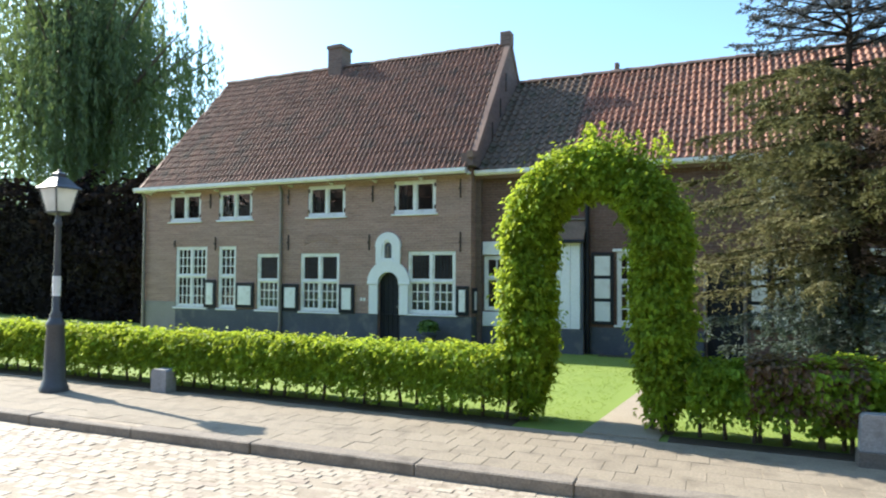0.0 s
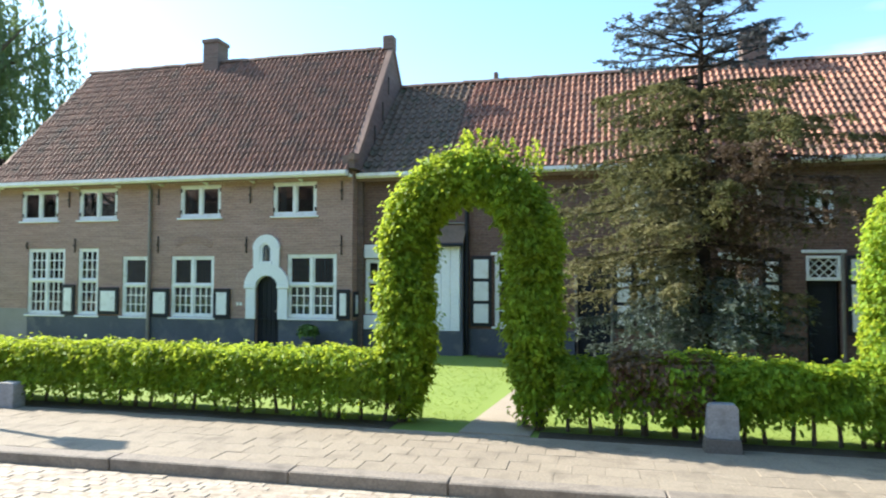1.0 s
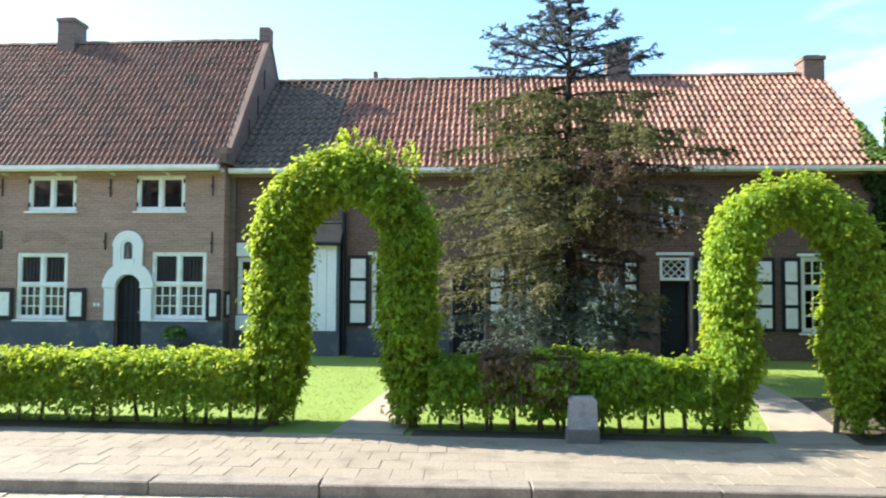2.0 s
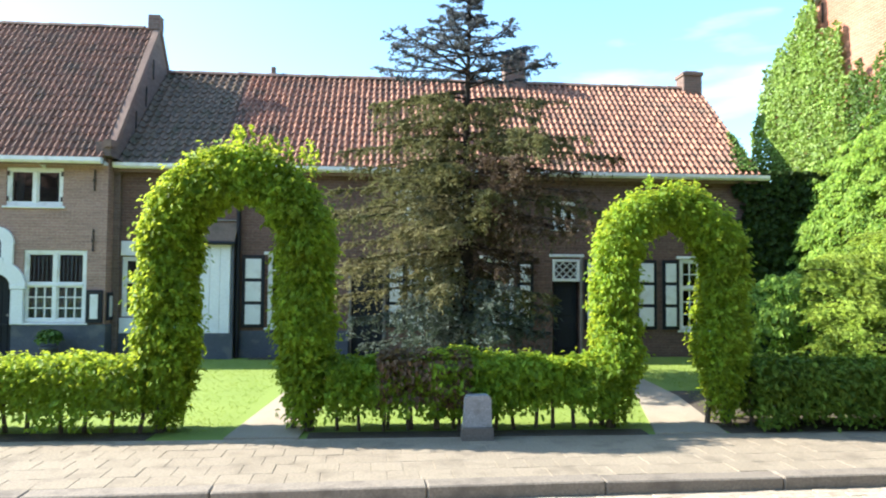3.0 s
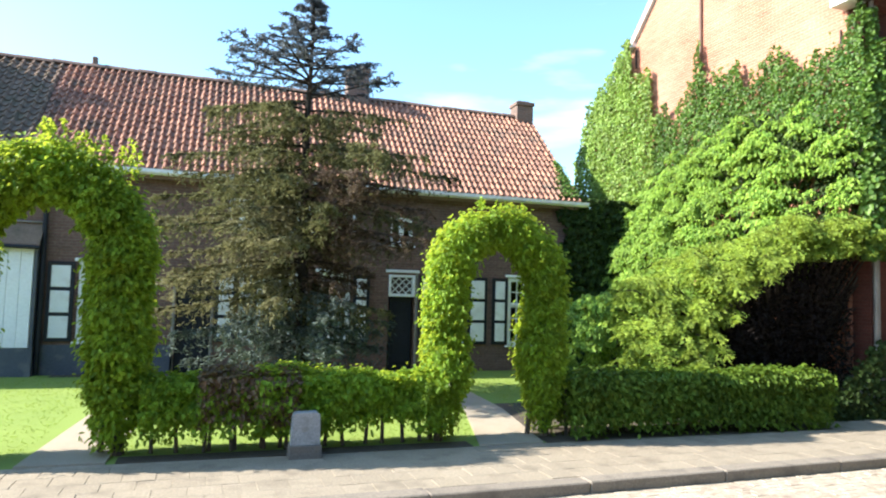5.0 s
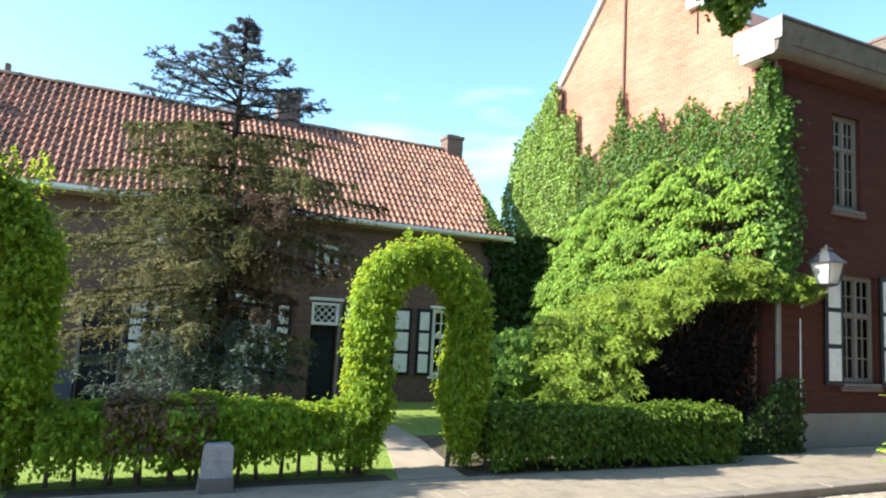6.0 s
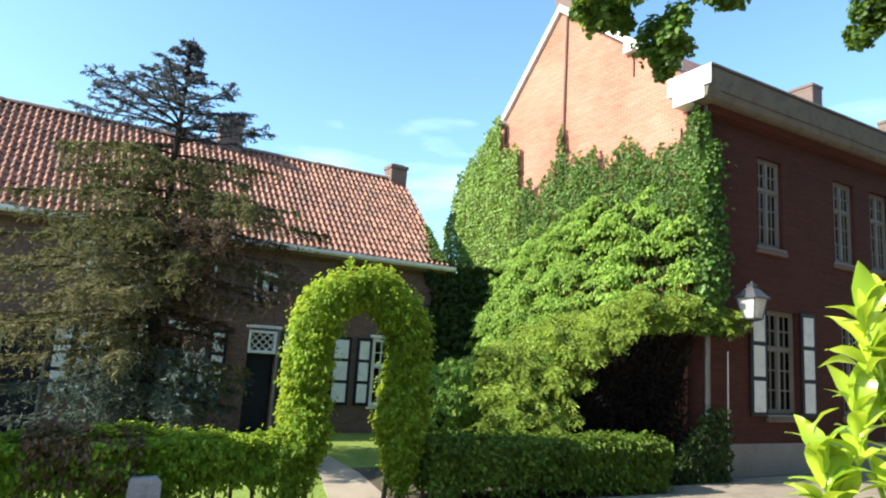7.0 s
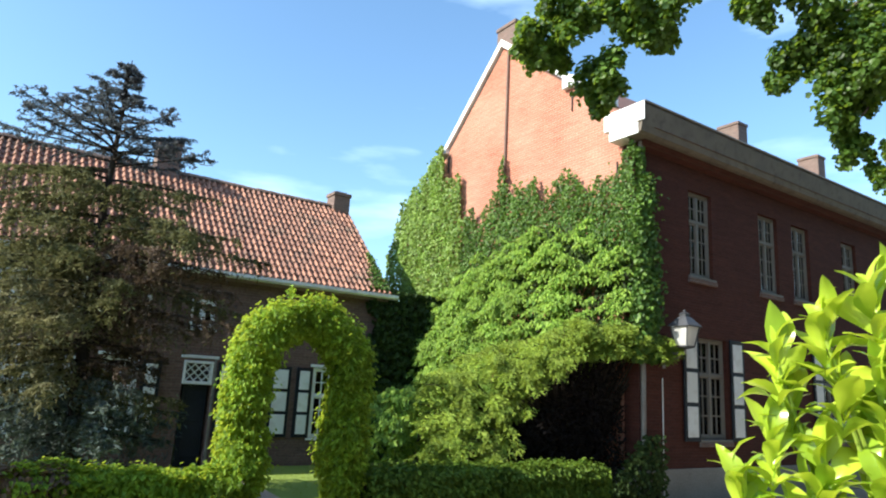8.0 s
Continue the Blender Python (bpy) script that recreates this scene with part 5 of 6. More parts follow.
def climber(rng):
    """The broad shrub that leans on the gable, all in drooping tufts over shade-coloured leaves."""
    t = thing("climbing_shrub", "large bright-green leafy shrub leaning on the brick gable", "shrub")
    tufts = []
    while len(tufts) < 860:
        y, z = rng.uniform(8.45, 17.1), rng.uniform(0.5, 5.8)
        top = float(shrub_top(y)) + rng.normal(0, 0.12)
        if z > top or (y < 10.9 and z < 2.3) or (y < 9.1 and z < 3.4):
            continue
        bulge = 0.22 + 0.95 * min(1, max(0, (top + 0.15 - z) / 2.4)) * (1 - 0.3 * abs(y - 12) / 6)
        bulge += 0.40 * noise.noise(Vector((y * 1.1, z * 1.3, 2.0)))
        r = rng.uniform(0.14, 0.32)
        tufts.append(tuft(rng, (10.70 - max(0.12, bulge * rng.uniform(0.7, 1.12)), y, z), r, int(92 * (r / 0.22) ** 1.6)))
    tufted("foliage", rng, tufts, 0.078, M_SHRUB, t)
    # Dark inner leaves stand in for the shade between the tufts.
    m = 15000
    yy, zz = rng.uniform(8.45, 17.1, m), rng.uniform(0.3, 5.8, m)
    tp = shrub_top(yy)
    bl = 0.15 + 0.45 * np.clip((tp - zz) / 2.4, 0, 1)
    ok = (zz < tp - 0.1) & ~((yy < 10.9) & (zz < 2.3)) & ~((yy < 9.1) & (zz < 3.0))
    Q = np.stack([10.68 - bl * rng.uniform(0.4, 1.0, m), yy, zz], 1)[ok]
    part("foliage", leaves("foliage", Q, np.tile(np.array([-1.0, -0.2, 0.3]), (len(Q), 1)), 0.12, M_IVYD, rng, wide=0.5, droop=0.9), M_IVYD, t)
    for i in range(9):
        y = 8.9 + i * 1.0 + rng.normal(0, 0.2)
        part("branch", MB().tube([(10.35, y, 0), (10.2, y + 0.1, 1.5), (10.35, y + rng.normal(0, 0.3), 3.2), (10.5, y + rng.normal(0, 0.4), 4.6)], [0.06, 0.045, 0.03, 0.01], 6), M_TWIG, t)
    return t


climber(rng)
sb = thing("shrub", "light-green leafy shrub behind the low hedge", "shrub")
tufted("foliage", rng, [tuft(rng, (rng.uniform(5.95, 7.1), rng.uniform(9.6, 10.6), rng.uniform(0.35, 1.95)), rng.uniform(0.16, 0.28), 80) for i in range(80)], 0.085, M_SHRUB, sb)
for i in range(5):
    part("branch", MB().tube([(6.6 + 0.05 * i, 10.2, 0), (6.2 + 0.2 * i, 10.0 + 0.2 * (i % 3), 1.4)], [0.03, 0.01], 5), M_BARK, sb)


def juniper(rng):
    """A leaning juniper: fans of feathery sprays on a sloping shoulder, the side away from the sun hollow."""
    t = thing("juniper", "spreading juniper with yellow-green feathery sprays, hollow and dark beneath", "shrub")
    base = np.array([9.7, 9.35, 0.0])
    P, N, D = [], [], []
    side = np.array([0.52, -0.85, 0.0])
    made = 0
    while made < 500:
        x = 6.5 + 5.2 * rng.uniform() ** 1.15
        hi = np.interp(x, [6.5, 6.7, 7.4, 8.3, 9.0, 9.4, 10.2, 10.6, 11.7], [1.8, 2.15, 2.5, 2.85, 3.05, 3.35, 3.38, 3.18, 3.1])
        lo = np.interp(x, [6.5, 7.4, 8.0, 8.4, 8.8, 10.0, 11.4], [0.6, 0.75, 1.35, 2.05, 2.5, 2.8, 2.85])
        z = lo + (hi + 0.05 - lo) * rng.uniform(0, 1)
        made += 1
        c = np.array([x + 0.12, 9.35 - 0.16 * (x - 6.3) + 0.45 * (z - (lo + hi) / 2) + 0.5 * noise.noise(Vector((x * 1.7, z * 2.6, 5.0))) + rng.normal(0, 0.08), z])
        out = np.array([-0.80, -0.52, 0.02]) + side * rng.normal(0, 0.4)
        long = rng.uniform(0.28, 0.62)
        if made % 3 == 0:
            part("branch", MB().tube([tuple(base), tuple(base * 0.5 + c * 0.5 + np.array([0, 0, 0.2])), tuple(c), tuple(c + out * long * 0.8)], [0.035, 0.022, 0.012, 0.004], 5, False), M_TWIG, t)
        m = 155
        twig = rng.integers(0, 9, m)
        s0, f = (twig + 1) / 10.0, rng.uniform(0, 1, m)
        sgn = np.where(twig % 2 == 0, -1.0, 1.0)
        reach = 0.22 * (1.15 - s0)
        s = s0 + f * 0.22
        lat = sgn * f * reach + rng.normal(0, 0.012, m)
        q = c + out * (s * long)[:, None] + side * lat[:, None]
        q[:, 2] += rng.normal(0, 0.014, m) - s ** 2 * 0.20 - np.abs(lat) * 0.35
        P.append(q)
        N.append(np.tile(np.array([-0.35, -0.3, 1.0]), (m, 1)))
        D.append(out * 0.8 + side * (sgn * 0.6)[:, None] + np.array([0, 0, -0.2]))
    # Near-black leaves fill the hollow in place of its deep shade.
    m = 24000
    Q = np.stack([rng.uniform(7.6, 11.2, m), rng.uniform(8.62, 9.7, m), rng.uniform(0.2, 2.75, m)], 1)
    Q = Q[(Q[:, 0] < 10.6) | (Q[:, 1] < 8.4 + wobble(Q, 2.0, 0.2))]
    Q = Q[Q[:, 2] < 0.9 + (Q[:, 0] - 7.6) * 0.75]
    part("dead_foliage", leaves("dead_foliage", Q, rng.normal(0, 1, Q.shape), 0.10, M_PURPLE, rng, wide=0.3), M_PURPLE, t, "dead inner twigs, coloured near black for the hollow's shade")
    P, N, D = np.concatenate(P), np.concatenate(N), np.concatenate(D)
    part("foliage", leaves("foliage", P, N, 0.070, M_JUNI, rng, wide=0.19, fold=0.2, droop=0.1, spread=0.35, along=D), M_JUNI, t)
    return t


juniper(rng)


def willow(rng):
    t = thing("willow_tree", "large weeping willow with long hanging strands behind the house", "tree")
    cx, cy = -32.5, 25.0
    part("trunk", MB().tube([(cx, cy, -0.1), (cx + 0.2, cy, 3), (cx - 0.1, cy, 6.5), (cx, cy, 9)], [0.55, 0.45, 0.35, 0.2], 12), M_BARK, t)
    P, N = [], []
    for i in range(46):
        a, r = rng.uniform(0, 6.283), rng.uniform(2.0, 8.0)
        e = (cx + math.cos(a) * r, cy + math.sin(a) * r * 0.8, 10.5 + (1 - (r / 9.0) ** 2) * 9.0)
        part("limb", MB().tube([(cx, cy, 5.5 + rng.uniform(0, 2)), ((cx + e[0]) / 2, (cy + e[1]) / 2, e[2] * 0.85), e], [0.16, 0.1, 0.03], 6), M_BARK, t)
        for j in range(22):
            f = rng.uniform(0.35, 1.08)
            b = np.array([cx + (e[0] - cx) * f, cy + (e[1] - cy) * f, 9.5 + (e[2] - 9.5) * (f ** 0.5)]) + rng.normal(0, 0.45, 3)
            ln = rng.uniform(4.0, 12.0)
            m = int(ln * 8)
            s = rng.uniform(0, 1, m)
            sway = rng.normal(0, 0.5, 2)
            q = np.stack([b[0] + sway[0] * s * 0.5 + rng.normal(0, 0.08, m), b[1] + sway[1] * s * 0.5 + rng.normal(0, 0.08, m), b[2] - s * ln], 1)
            P.append(q)
            N.append(rng.normal(0, 1, (m, 3)) * np.array([1, 1, 0.2]))
    P, N = np.concatenate(P), np.concatenate(N)
    part("foliage", leaves("foliage", P, N, 0.30, M_WILLOW, rng, wide=0.26, fold=0.1, droop=2.2, spread=0.15), M_WILLOW, t)
    return t


willow(rng)
for k, (x0, x1, y0, y1, h) in enumerate(((-24.5, -16.9, 17.2, 18.8, 4.7), (-33.0, -24.0, 17.6, 19.4, 5.1))):
    bh = thing("beech_bush", "tall dark purple-brown beech hedge in deep shade", "shrub", "dark beeches")
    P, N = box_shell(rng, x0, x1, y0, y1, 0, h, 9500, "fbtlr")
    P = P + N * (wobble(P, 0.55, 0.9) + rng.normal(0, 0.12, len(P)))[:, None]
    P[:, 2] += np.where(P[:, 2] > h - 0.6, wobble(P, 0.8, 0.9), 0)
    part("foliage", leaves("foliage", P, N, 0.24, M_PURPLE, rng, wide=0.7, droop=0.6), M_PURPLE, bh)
    for i in range(6):
        xx = x0 + (x1 - x0) * (i + 0.5) / 6
        part("trunk", MB().tube([(xx, (y0 + y1) / 2, -0.05), (xx + 0.1, (y0 + y1) / 2, 3.2)], [0.09, 0.03], 7), M_BARK, bh)
    # Plain dark box gives the bush its shaded inside.
    part("dark_core", MB().box(x0 + 0.5, x1 - 0.5, (y0 + y1) / 2 - 0.25, (y0 + y1) / 2 + 0.25, 0, h - 0.7), M_SOIL, bh, "solid dark box for the shaded inside")


def crown(rng, bx, by, n):
    """The main crown, high over the street on the sunless side of the camera, enlarged unseen to shade the red facade.
    """
    chunks = []
    while len(chunks) < n:
        d = rng.normal(0, 1, 3)
        d *= rng.uniform(0.35, 1.0) ** 0.5 / np.linalg.norm(d)
        c = np.array([bx, by, 8.2]) + d * np.array([4.8, 4.6, 4.4])
        if c[1] > 0.36 * c[0] - 0.9 or c[0] < 4.4:
            continue
        d = rng.normal(0, 1, (110, 3))
        d /= np.linalg.norm(d, axis=1)[:, None]
        chunks.append((c + d * rng.uniform(0.3, 0.95, (110, 1)), d * 0.5 + np.array([-0.2, 0, 0.8])))
    P, N = join_pts(chunks)
    return leaves("foliage", P, N, 0.23, M_MAPLE, rng, wide=0.95, fold=0.12, droop=0.7, spread=0.5)


def maple(rng):
    """A street tree beside the camera, its low limbs reaching into the sky."""
    t = thing("maple_tree", "street maple with drooping sunlit leafy limbs", "tree")
    bx, by = 7.6, -2.6
    part("trunk", MB().tube([(bx, by, -0.18), (bx, by, 1.5), (bx - 0.1, by + 0.1, 4.0), (bx, by + 0.2, 7.5)], [0.30, 0.24, 0.2, 0.1], 12), M_BARK, t)
    low = [(3.34, 3.48, 4.68, 0.20), (3.51, 3.43, 4.55, 0.20), (3.49, 3.29, 4.80, 0.24), (3.67, 3.16, 4.75, 0.22), (3.85, 3.19, 4.46, 0.20), (3.93, 3.18, 4.28, 0.16), (3.89, 3.27, 4.18, 0.12), (3.88, 2.92, 4.80, 0.24),
           (4.04, 2.81, 4.66, 0.16), (4.07, 2.67, 4.80, 0.20), (4.85, 2.5, 5.0, 0.18), (4.92, 2.34, 5.08, 0.22), (5.13, 2.44, 4.50, 0.16), (5.16, 2.26, 4.64, 0.22), (5.11, 2.1, 4.92, 0.24), (5.32, 2.0, 4.62, 0.28),
           (5.42, 2.05, 4.28, 0.24), (5.35, 1.8, 4.80, 0.34), (5.5, 1.88, 4.36, 0.3), (5.46, 2.12, 4.12, 0.16), (5.56, 2.06, 3.92, 0.18), (5.66, 1.98, 3.80, 0.14)]
    chunks = []
    for x, y, z, r in low:
        for j in range(9):
            o = rng.normal(0, 0.38, 3) * r * np.array([1, 1, 1.05])
            rr = r * rng.uniform(0.25, 0.62)
            d = rng.normal(0, 1, (int(190 * r / 0.26), 3))
            d /= np.linalg.norm(d, axis=1)[:, None]
            p = np.array([x, y, z]) + o + d * rr * rng.uniform(0.2, 1.15, (len(d), 1)) * np.array([0.9, 0.9, 1.1])
            chunks.append((p, d * 0.6 + np.array([-0.3, 0, 0.6])))
    part("foliage", crown(rng, 7.6, -2.6, 210), M_MAPLE, t)
    P, N = join_pts(chunks)
    part("foliage", leaves("foliage", P, N, 0.046, M_MAPLE, rng, wide=0.95, fold=0.12, droop=0.7, spread=0.5), M_MAPLE, t)
    for e, m in (((3.5, 3.35, 4.75), (5.6, 1.2, 6.6)), ((3.95, 3.0, 4.7), (5.9, 0.6, 6.6)), ((5.2, 2.2, 4.75), (6.3, 0.4, 6.3)), ((5.5, 2.05, 4.1), (6.3, 0.9, 5.8)), ((9.6, 0.5, 7.2), (8.6, -0.8, 6.6)), ((5.6, -4.0, 7.6), (6.6, -3.4, 6.6)), ((9.8, -4.2, 7.8), (8.6, -3.4, 6.8))):
        part("limb", MB().tube([(bx, by + 0.15, 5.0), m, tuple(0.5 * (np.array(m) + np.array(e)) + np.array([0, 0, 0.1])), e], [0.11, 0.06, 0.035, 0.006], 7), M_BARK, t)
    return t


maple(rng)
# Two maples out of view, added to keep sky light off the facade.
for bx, by in ((15.8, -1.6), (23.5, -0.6)):
    st2 = thing("maple_tree", "unseen street maple, its dense crown added to shade the red facade", "tree")
    part("trunk", MB().tube([(bx, by, -0.18), (bx, by, 2), (bx, by, 5.2), (bx + 0.1, by, 8)], [0.3, 0.24, 0.18, 0.08], 12), M_BARK, st2)
    part("foliage", crown(rng, bx, by, 130), M_MAPLE, st2)


def laurel(rng):
    """The shrub close to the camera: glossy long leaves in whorls, each leaf a piece."""
    t = thing("laurel_shrub", "glossy yellow-green laurel shrub in full sun, close by", "shrub")
    kinds = []
    for v in range(4):
        mb = MB()
        L, W, bend = 0.125, 0.042 + 0.003 * v, (0.02, 0.035, 0.01, 0.045)[v]
        prof = [(0.0, 0.10), (0.16, 0.55), (0.36, 0.95), (0.56, 1.0), (0.76, 0.72), (0.90, 0.36), (1.0, 0.02)]
        for s, w in prof:
            zc = bend * math.sin(s * 2.4) - 0.03 * s * s
            for e in (-1, -0.5, 0, 0.5, 1):
                wav = 0.0025 * math.sin(s * 11 + e * 2 + v)
                mb.v.append((e * w * W / 2 * (1 + 0.06 * math.sin(s * 23)), s * L, zc + abs(e) * 0.007 * w + wav * abs(e)))
        for i in range(len(prof) - 1):
            for j in range(4):
                mb.f.append((i * 5 + j, i * 5 + j + 1, i * 5 + 6 + j, i * 5 + 5 + j))
        me = wall_mesh("leaf", mb, M_LAUREL)
        me.shade_smooth()
        kinds.append(me)
    whorls = [(1.37, 0.36, 2.06), (1.34, 0.43, 2.00), (1.40, 0.33, 1.97), (1.31, 0.50, 1.95), (1.36, 0.42, 1.90), (1.42, 0.38, 1.86), (1.44, 0.30, 1.93), (1.31, 0.52, 1.80), (1.35, 0.45, 1.77), (1.40, 0.38, 1.74), (1.46, 0.32, 1.80), (1.28, 0.56, 1.72), (1.33, 0.46, 1.66), (1.46, 0.26, 2.0)]
    whorls += [(x + rng.uniform(0.03, 0.10), y - rng.uniform(-0.03, 0.08), z - rng.uniform(0.02, 0.09)) for x, y, z in whorls]
    whorls += [(1.28 + 0.3 * rng.uniform(), 0.2 + 0.4 * rng.uniform(), 0.5 + 1.1 * rng.uniform()) for q in range(14)]
    for i, (x, y, z) in enumerate(whorls):
        c = Vector((x, y, z)) + Vector((0.022, -0.015, 0.0))
        foot = Vector((1.48 + 0.03 * (i % 4), 0.26 + 0.04 * (i % 5), -0.05))
        mid = c + Vector((0.07, -0.03, -0.22))
        part("stem", MB().tube([foot, foot * 0.5 + mid * 0.5 + Vector((0.03, 0, 0)), mid, c], [0.012, 0.009, 0.006, 0.003], 6), M_JUNI, t)
        for j in range(13):
            az = j * 2.399 + rng.uniform(0, 0.6)
            el = 20 + 62 * (j / 13) ** 1.2 + rng.normal(0, 10)
            drop = 0.13 * (1 - j / 13)
            ob = new("leaf", kinds[(i + j) % 4])
            ob.parent = t
            s = rng.uniform(0.55, 0.9)
            ob.matrix_basis = pose(c.x + 0.004 * math.cos(az), c.y + 0.004 * math.sin(az), c.z - drop * 0.8 + 0.03, el, rng.normal(0, 14), math.degrees(az)) @ Matrix.Diagonal((s, s, s, 1))
    return t


laurel(rng)

# ---- street furniture ----
M_MILK = leaf_mat("milk_glass", (0.78, 0.78, 0.75), (0.82, 0.82, 0.8), (0.9, 0.9, 0.86), 0.3, 0.5)


def lantern(parent, x, y, z, h, w):
    """A four-sided tapered lantern: milky panes in a dark frame under a hipped roof."""
    r0, r1, k = w * 0.30 * 1.414, w * 0.46 * 1.414, math.pi / 4
    hg = h * 0.50
    part("glazing", MB().lathe(x, y, [(r0 * 0.97, z + 0.05 * h), (r1 * 0.97, z + 0.05 * h + hg)], 4, k), M_MILK, parent, "milky glass panes")
    part("lantern_foot", MB().lathe(x, y, [(0.04, z - 0.04 * h), (r0 * 0.8, z), (r0 * 1.06, z + 0.02 * h), (r0 * 1.06, z + 0.05 * h)], 4, k), M_LAMP, parent)
    for i in range(4):
        a = k + i * math.pi / 2
        part("glazing_bar", MB().tube([(x + r0 * math.cos(a), y + r0 * math.sin(a), z + 0.05 * h), (x + r1 * math.cos(a), y + r1 * math.sin(a), z + 0.05 * h + hg)], [0.014, 0.014], 6), M_LAMP, parent)
    zt = z + 0.05 * h + hg
    part("lantern_roof", MB().lathe(x, y, [(r1 * 1.20, zt), (r1 * 1.20, zt + 0.025 * h), (r1 * 0.95, zt + 0.09 * h), (r1 * 0.5, zt + 0.25 * h), (r1 * 0.34, zt + 0.27 * h), (r1 * 0.34, zt + 0.33 * h), (r1 * 0.42, zt + 0.345 * h), (r1 * 0.15, zt + 0.39 * h)], 4, k), M_LAMP, parent)
    part("finial", MB().lathe(x, y, [(0.012, zt + 0.38 * h), (0.03, zt + 0.41 * h), (0.02, zt + 0.44 * h), (0.004, zt + 0.46 * h)], 10), M_LAMP, parent, smooth=True)


lp = thing("street_lamp", "dark cast-iron street lamp with a four-sided lantern", "street lamp")
LX, LY = -9.44, 6.82
part("pedestal", MB().lathe(LX, LY, [(0.205, -0.02), (0.205, 0.05), (0.18, 0.09), (0.17, 0.14), (0.15, 0.17), (0.142, 0.55), (0.122, 0.95), (0.138, 0.98), (0.138, 1.01), (0.10, 1.06), (0.085, 1.1)], 16), M_LAMP, lp, smooth=True)
part("post", MB().lathe(LX, LY, [(0.075, 1.08), (0.085, 1.14), (0.052, 1.2), (0.048, 1.9), (0.04, 2.45), (0.06, 2.5), (0.05, 2.54), (0.03, 2.66)], 14), M_LAMP, lp, smooth=True)
part("notice", MB().lathe(LX, LY, [(0.058, 1.42), (0.058, 1.72)], 14), M_WHITE, lp, "weathered white paper notice", smooth=True)
lantern(lp, LX, LY, 2.66, 0.68, 0.40)
wlamp = thing("wall_lamp", "dark wall lantern with milky panes on a scrolled iron bracket", "wall lamp")
WX, WY = 11.50, 7.93
lantern(wlamp, WX, WY, 2.95, 0.74, 0.42)
part("bracket", MB().tube([(WX, WY, 2.93), (WX, WY, 2.84), (WX, 8.44, 2.84)], [0.026, 0.026, 0.026], 8).tube([(WX, WY + 0.05, 2.84), (WX, WY + 0.2, 2.74), (WX, WY + 0.36, 2.76), (WX, 8.44, 2.60)], [0.018] * 4, 6), M_ZINC, wlamp)
part("wall_plate", MB().box(WX - 0.05, WX + 0.05, 8.425, 8.447, 2.55, 2.92, 0.005), M_ZINC, wlamp)
b1 = thing("stone_block", "small weathered grey stone post by the hedge", "stone post")
part("stone", MB().slab([(-8.10, -0.02), (-7.80, -0.02), (-7.80, 0.31), (-7.83, 0.335), (-8.07, 0.335), (-8.10, 0.31)], "y", 7.40, 7.60), M_POST, b1)
b2 = thing("stone_block", "pale stone post with a dark base by the hedge", "stone post")
part("stone", MB().slab([(1.00, 0.14), (1.32, 0.14), (1.31, 0.46), (1.28, 0.49), (1.05, 0.49), (1.02, 0.46)], "y", 7.42, 7.58), M_POST, b2)
part("base", MB().slab([(0.98, -0.02), (1.34, -0.02), (1.33, 0.138), (0.99, 0.138)], "y", 7.38, 7.60), M_STONE, b2, "dark stone base")
pot = thing("flower_pot", "dark pot with a small leafy plant at the wall", "potted plant")
part("pot", MB().lathe(-6.78, 14.3, [(0.13, 0.0), (0.17, 0.28), (0.19, 0.30), (0.19, 0.34), (0.16, 0.34)], 14), M_PLINTH, pot, smooth=True)
P, N = clump(rng, (-6.78, 14.3, 0.48), 0.24, 260)
part("foliage", leaves("foliage", P, N, 0.10, M_IVY, rng), M_IVY, pot)

# grass of the lawns
n = 24000
G = np.stack([rng.uniform(-4.5, 8.5, n), rng.uniform(7.9, 15.0, n), np.full(n, 0.010)], 1)
px = G[:, 0]
on_a = (px > -1.72) & (px < -0.72)
xc = 3.7 + np.clip(G[:, 1] - 7.6, 0, 3) * 0.28
on_b = (np.abs(px - xc) < 0.43) & (G[:, 1] < 11.5)
G = G[~(on_a | on_b)]
gr = part("grass", leaves("grass", G, rng.normal(0, 0.5, G.shape) + np.array([0, 0, 1.0]), 0.036, M_GRASS, rng, wide=0.2, droop=-0.6, spread=0.2), M_GRASS)
tagged(gr, "short mown sunlit grass blades", "grass", kind="stuff")

# ---- kerb, paving, setts ----
ka = math.degrees(math.atan(KERB))
kerb = tagged(new("kerb"), "long grey bluestone kerb of the pavement", "kerb", kind="structure")
JOINTS = [-15.2, -13.4, -11.6, -9.9, -8.1, -6.41, -4.73, -2.83, -1.33, 0.5, 2.1, 3.8, 5.5, 7.2, 8.9, 10.6, 12.4, 14.1, 15.8]
for a, b in zip(JOINTS, JOINTS[1:]):
    ob = part("kerb_stone", MB().box(0.004, b - a - 0.004, 0, 0.21, -0.17, 0.004, 0.012), M_KERB, kerb)
    ob.matrix_basis = pose(a, kerb_y(a) + rng.normal(0, 0.004), rng.normal(0, 0.003), rng.normal(0, 0.5), rng.normal(0, 0.15), ka)
far = MB()
for x0, x1 in ((-90, -15.2), (15.8, 90)):
    far.face((x0, kerb_y(x0), -0.17), (x1, kerb_y(x1), -0.17), (x1, kerb_y(x1), 0.0), (x0, kerb_y(x0), 0.0))
    far.face((x0, kerb_y(x0), 0.0), (x1, kerb_y(x1), 0.0), (x1, kerb_y(x1) + 0.21, 0.0), (x0, kerb_y(x0) + 0.21, 0.0))
part("kerb_stone", far, M_KERB, kerb)


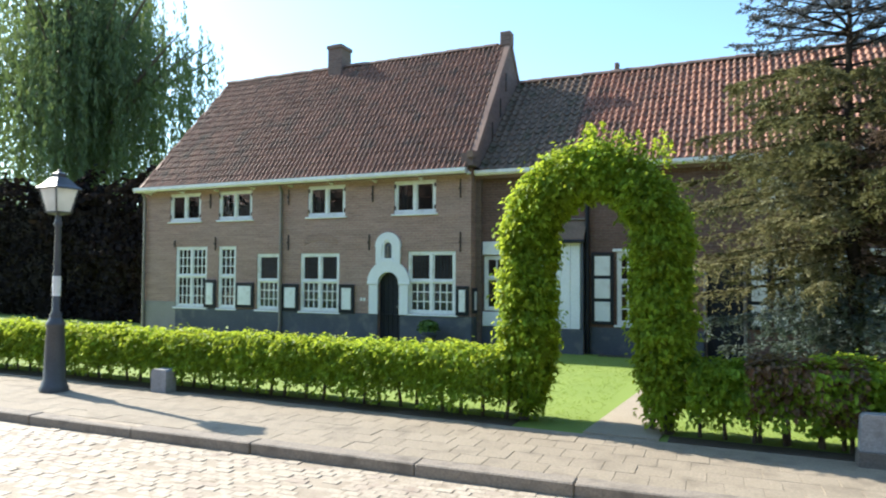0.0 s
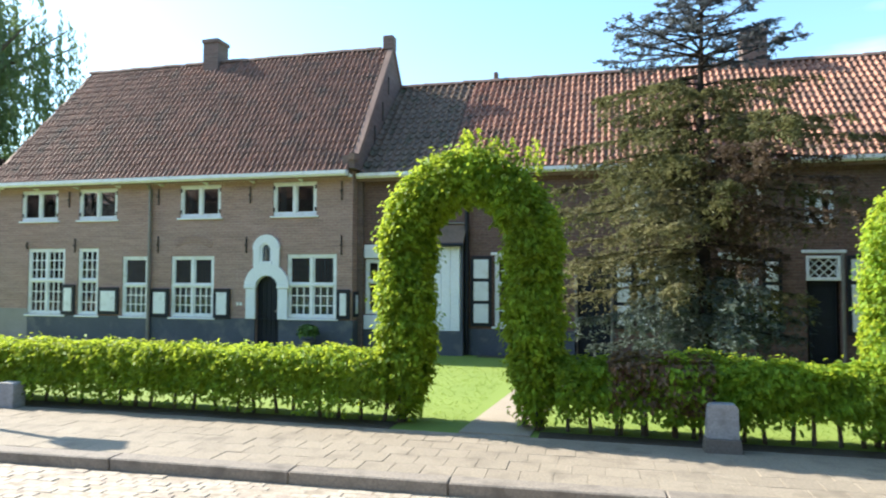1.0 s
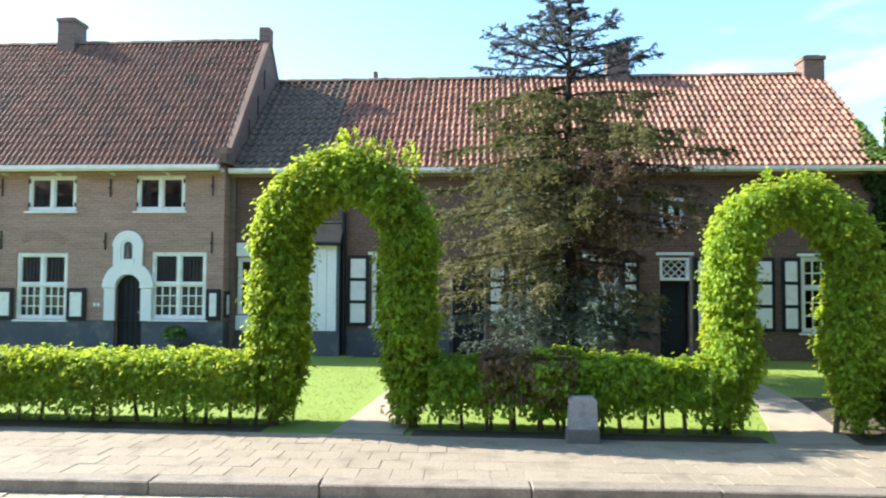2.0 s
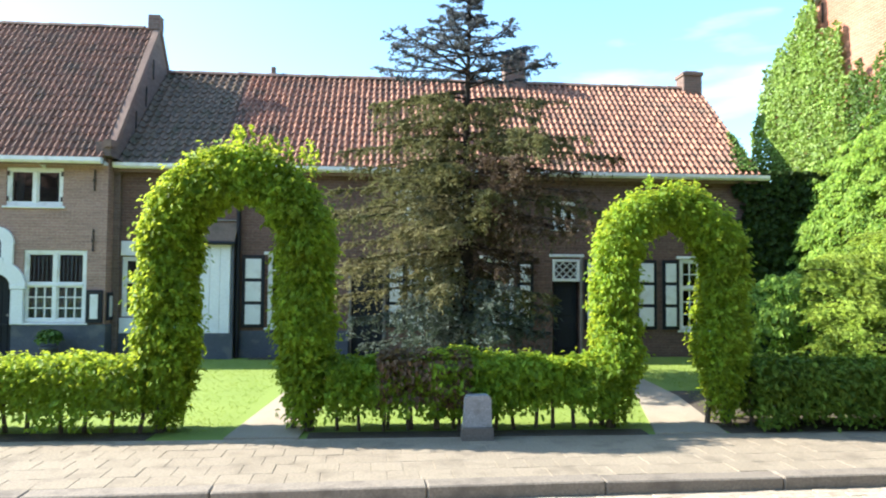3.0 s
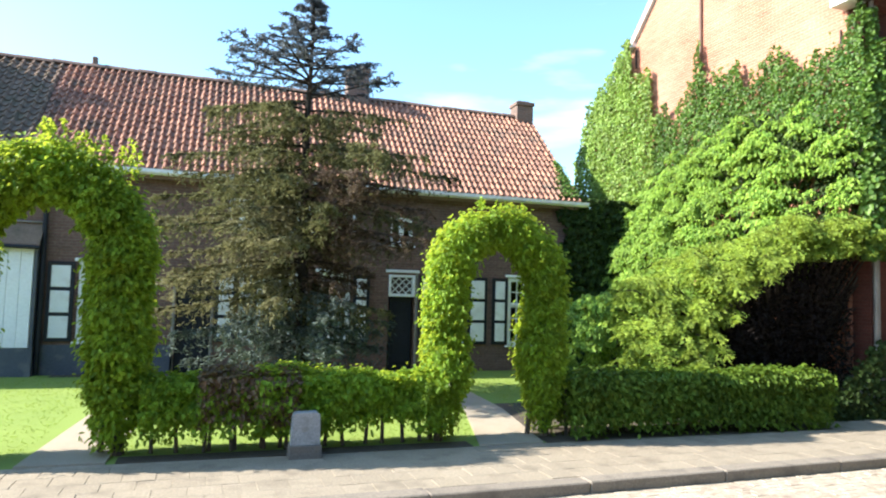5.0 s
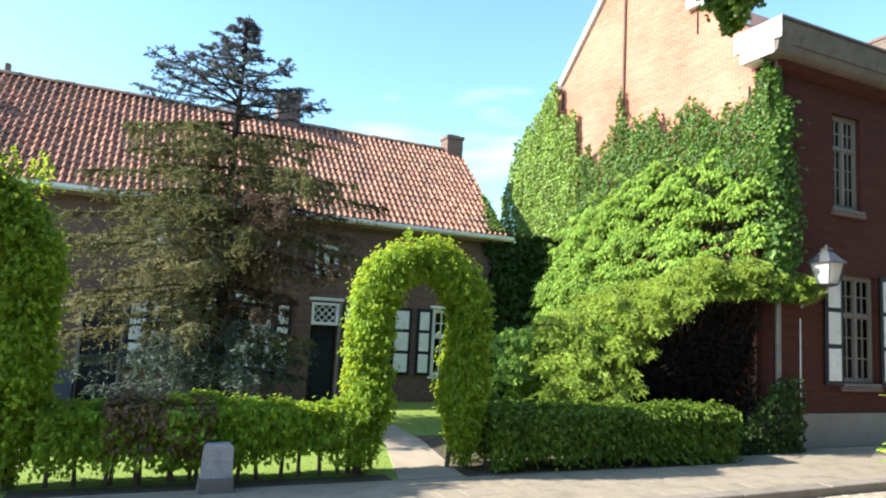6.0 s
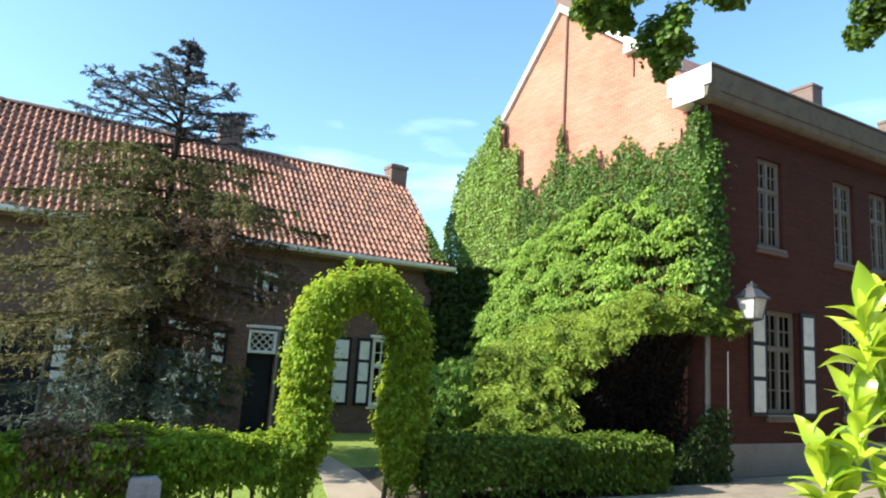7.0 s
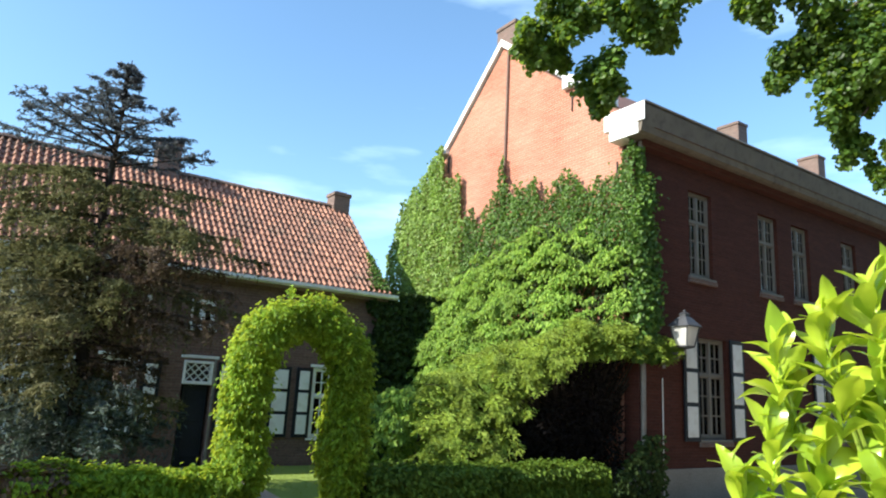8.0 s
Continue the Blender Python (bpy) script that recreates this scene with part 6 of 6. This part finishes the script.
def laid(parent, name, many, mesh_mb, mat, spots, tilt):
    """Pieces of paving: the first 300 spots as single pieces, the others joined."""
    shared = mesh_mb.mesh(name, mat)
    joined = MB()
    V0 = np.array(mesh_mb.v)
    for i, (x, y, z, turn, sx, sy) in enumerate(spots):
        m = pose(x, y, z, rng.normal(0, tilt), rng.normal(0, tilt), turn) @ Matrix.Diagonal((sx, sy, 1, 1))
        if i < 300:
            ob = new(name, shared)
            ob.parent = parent
            ob.matrix_basis = m
        else:
            R, t = np.array(m.to_3x3()), np.array(m.translation)
            k = len(joined.v)
            joined.v += [tuple(q) for q in V0 @ R.T + t]
            joined.f += [tuple(k + j for j in f) for f in mesh_mb.f]
    if joined.v:
        tagged(part(many, joined.mesh(many, mat), mat, parent), kind="stuff")


pave = tagged(new("pavement"), "pavement of square sandy concrete tiles", "pavement", kind="structure")
spots = []
for r in range(10):
    for c in range(-46, 60):
        x = c * 0.302 + (0.15 if r % 2 else 0.0)
        y = kerb_y(x) + 0.37 + r * 0.302
        if (y < 7.56 and x < 8.9) or (y < 8.3 and x >= 8.9):
            spots.append((x, y, -0.02 + rng.normal(0, 0.0012), ka + rng.normal(0, 0.4), 1, 1))
spots.sort(key=lambda s: abs(s[0] + 0.5))
laid(pave, "paving_tile", "paving_tiles", MB().box(-0.1498, 0.1498, -0.1498, 0.1498, -0.03, 0.020, 0.003), M_TILEPAVE, spots, 0.22)
street = tagged(new("road"), "street of worn sandy brick setts, sunlit", "street", kind="structure")
spots = []
for r in range(21):
    for c in range(-58, 80):
        x = c * 0.172 + (0.086 if r % 2 else 0.0) + rng.normal(0, 0.006)
        y = kerb_y(x) - 0.07 - r * 0.098 + rng.normal(0, 0.004)
        if r > 9 and x > 2.5:
            continue
        spots.append((x, y, -0.132 + rng.normal(0, 0.003), ka + rng.normal(0, 2.5), rng.uniform(0.96, 1.06), rng.uniform(0.98, 1.07)))
spots.sort(key=lambda s: (abs(s[0] + 3) * 0.5 + abs(s[1] - 5.3)))
laid(street, "sett", "setts", MB().box(-0.081, 0.081, -0.045, 0.045, -0.05, 0.020, 0.006), M_SETT, spots, 1.0)
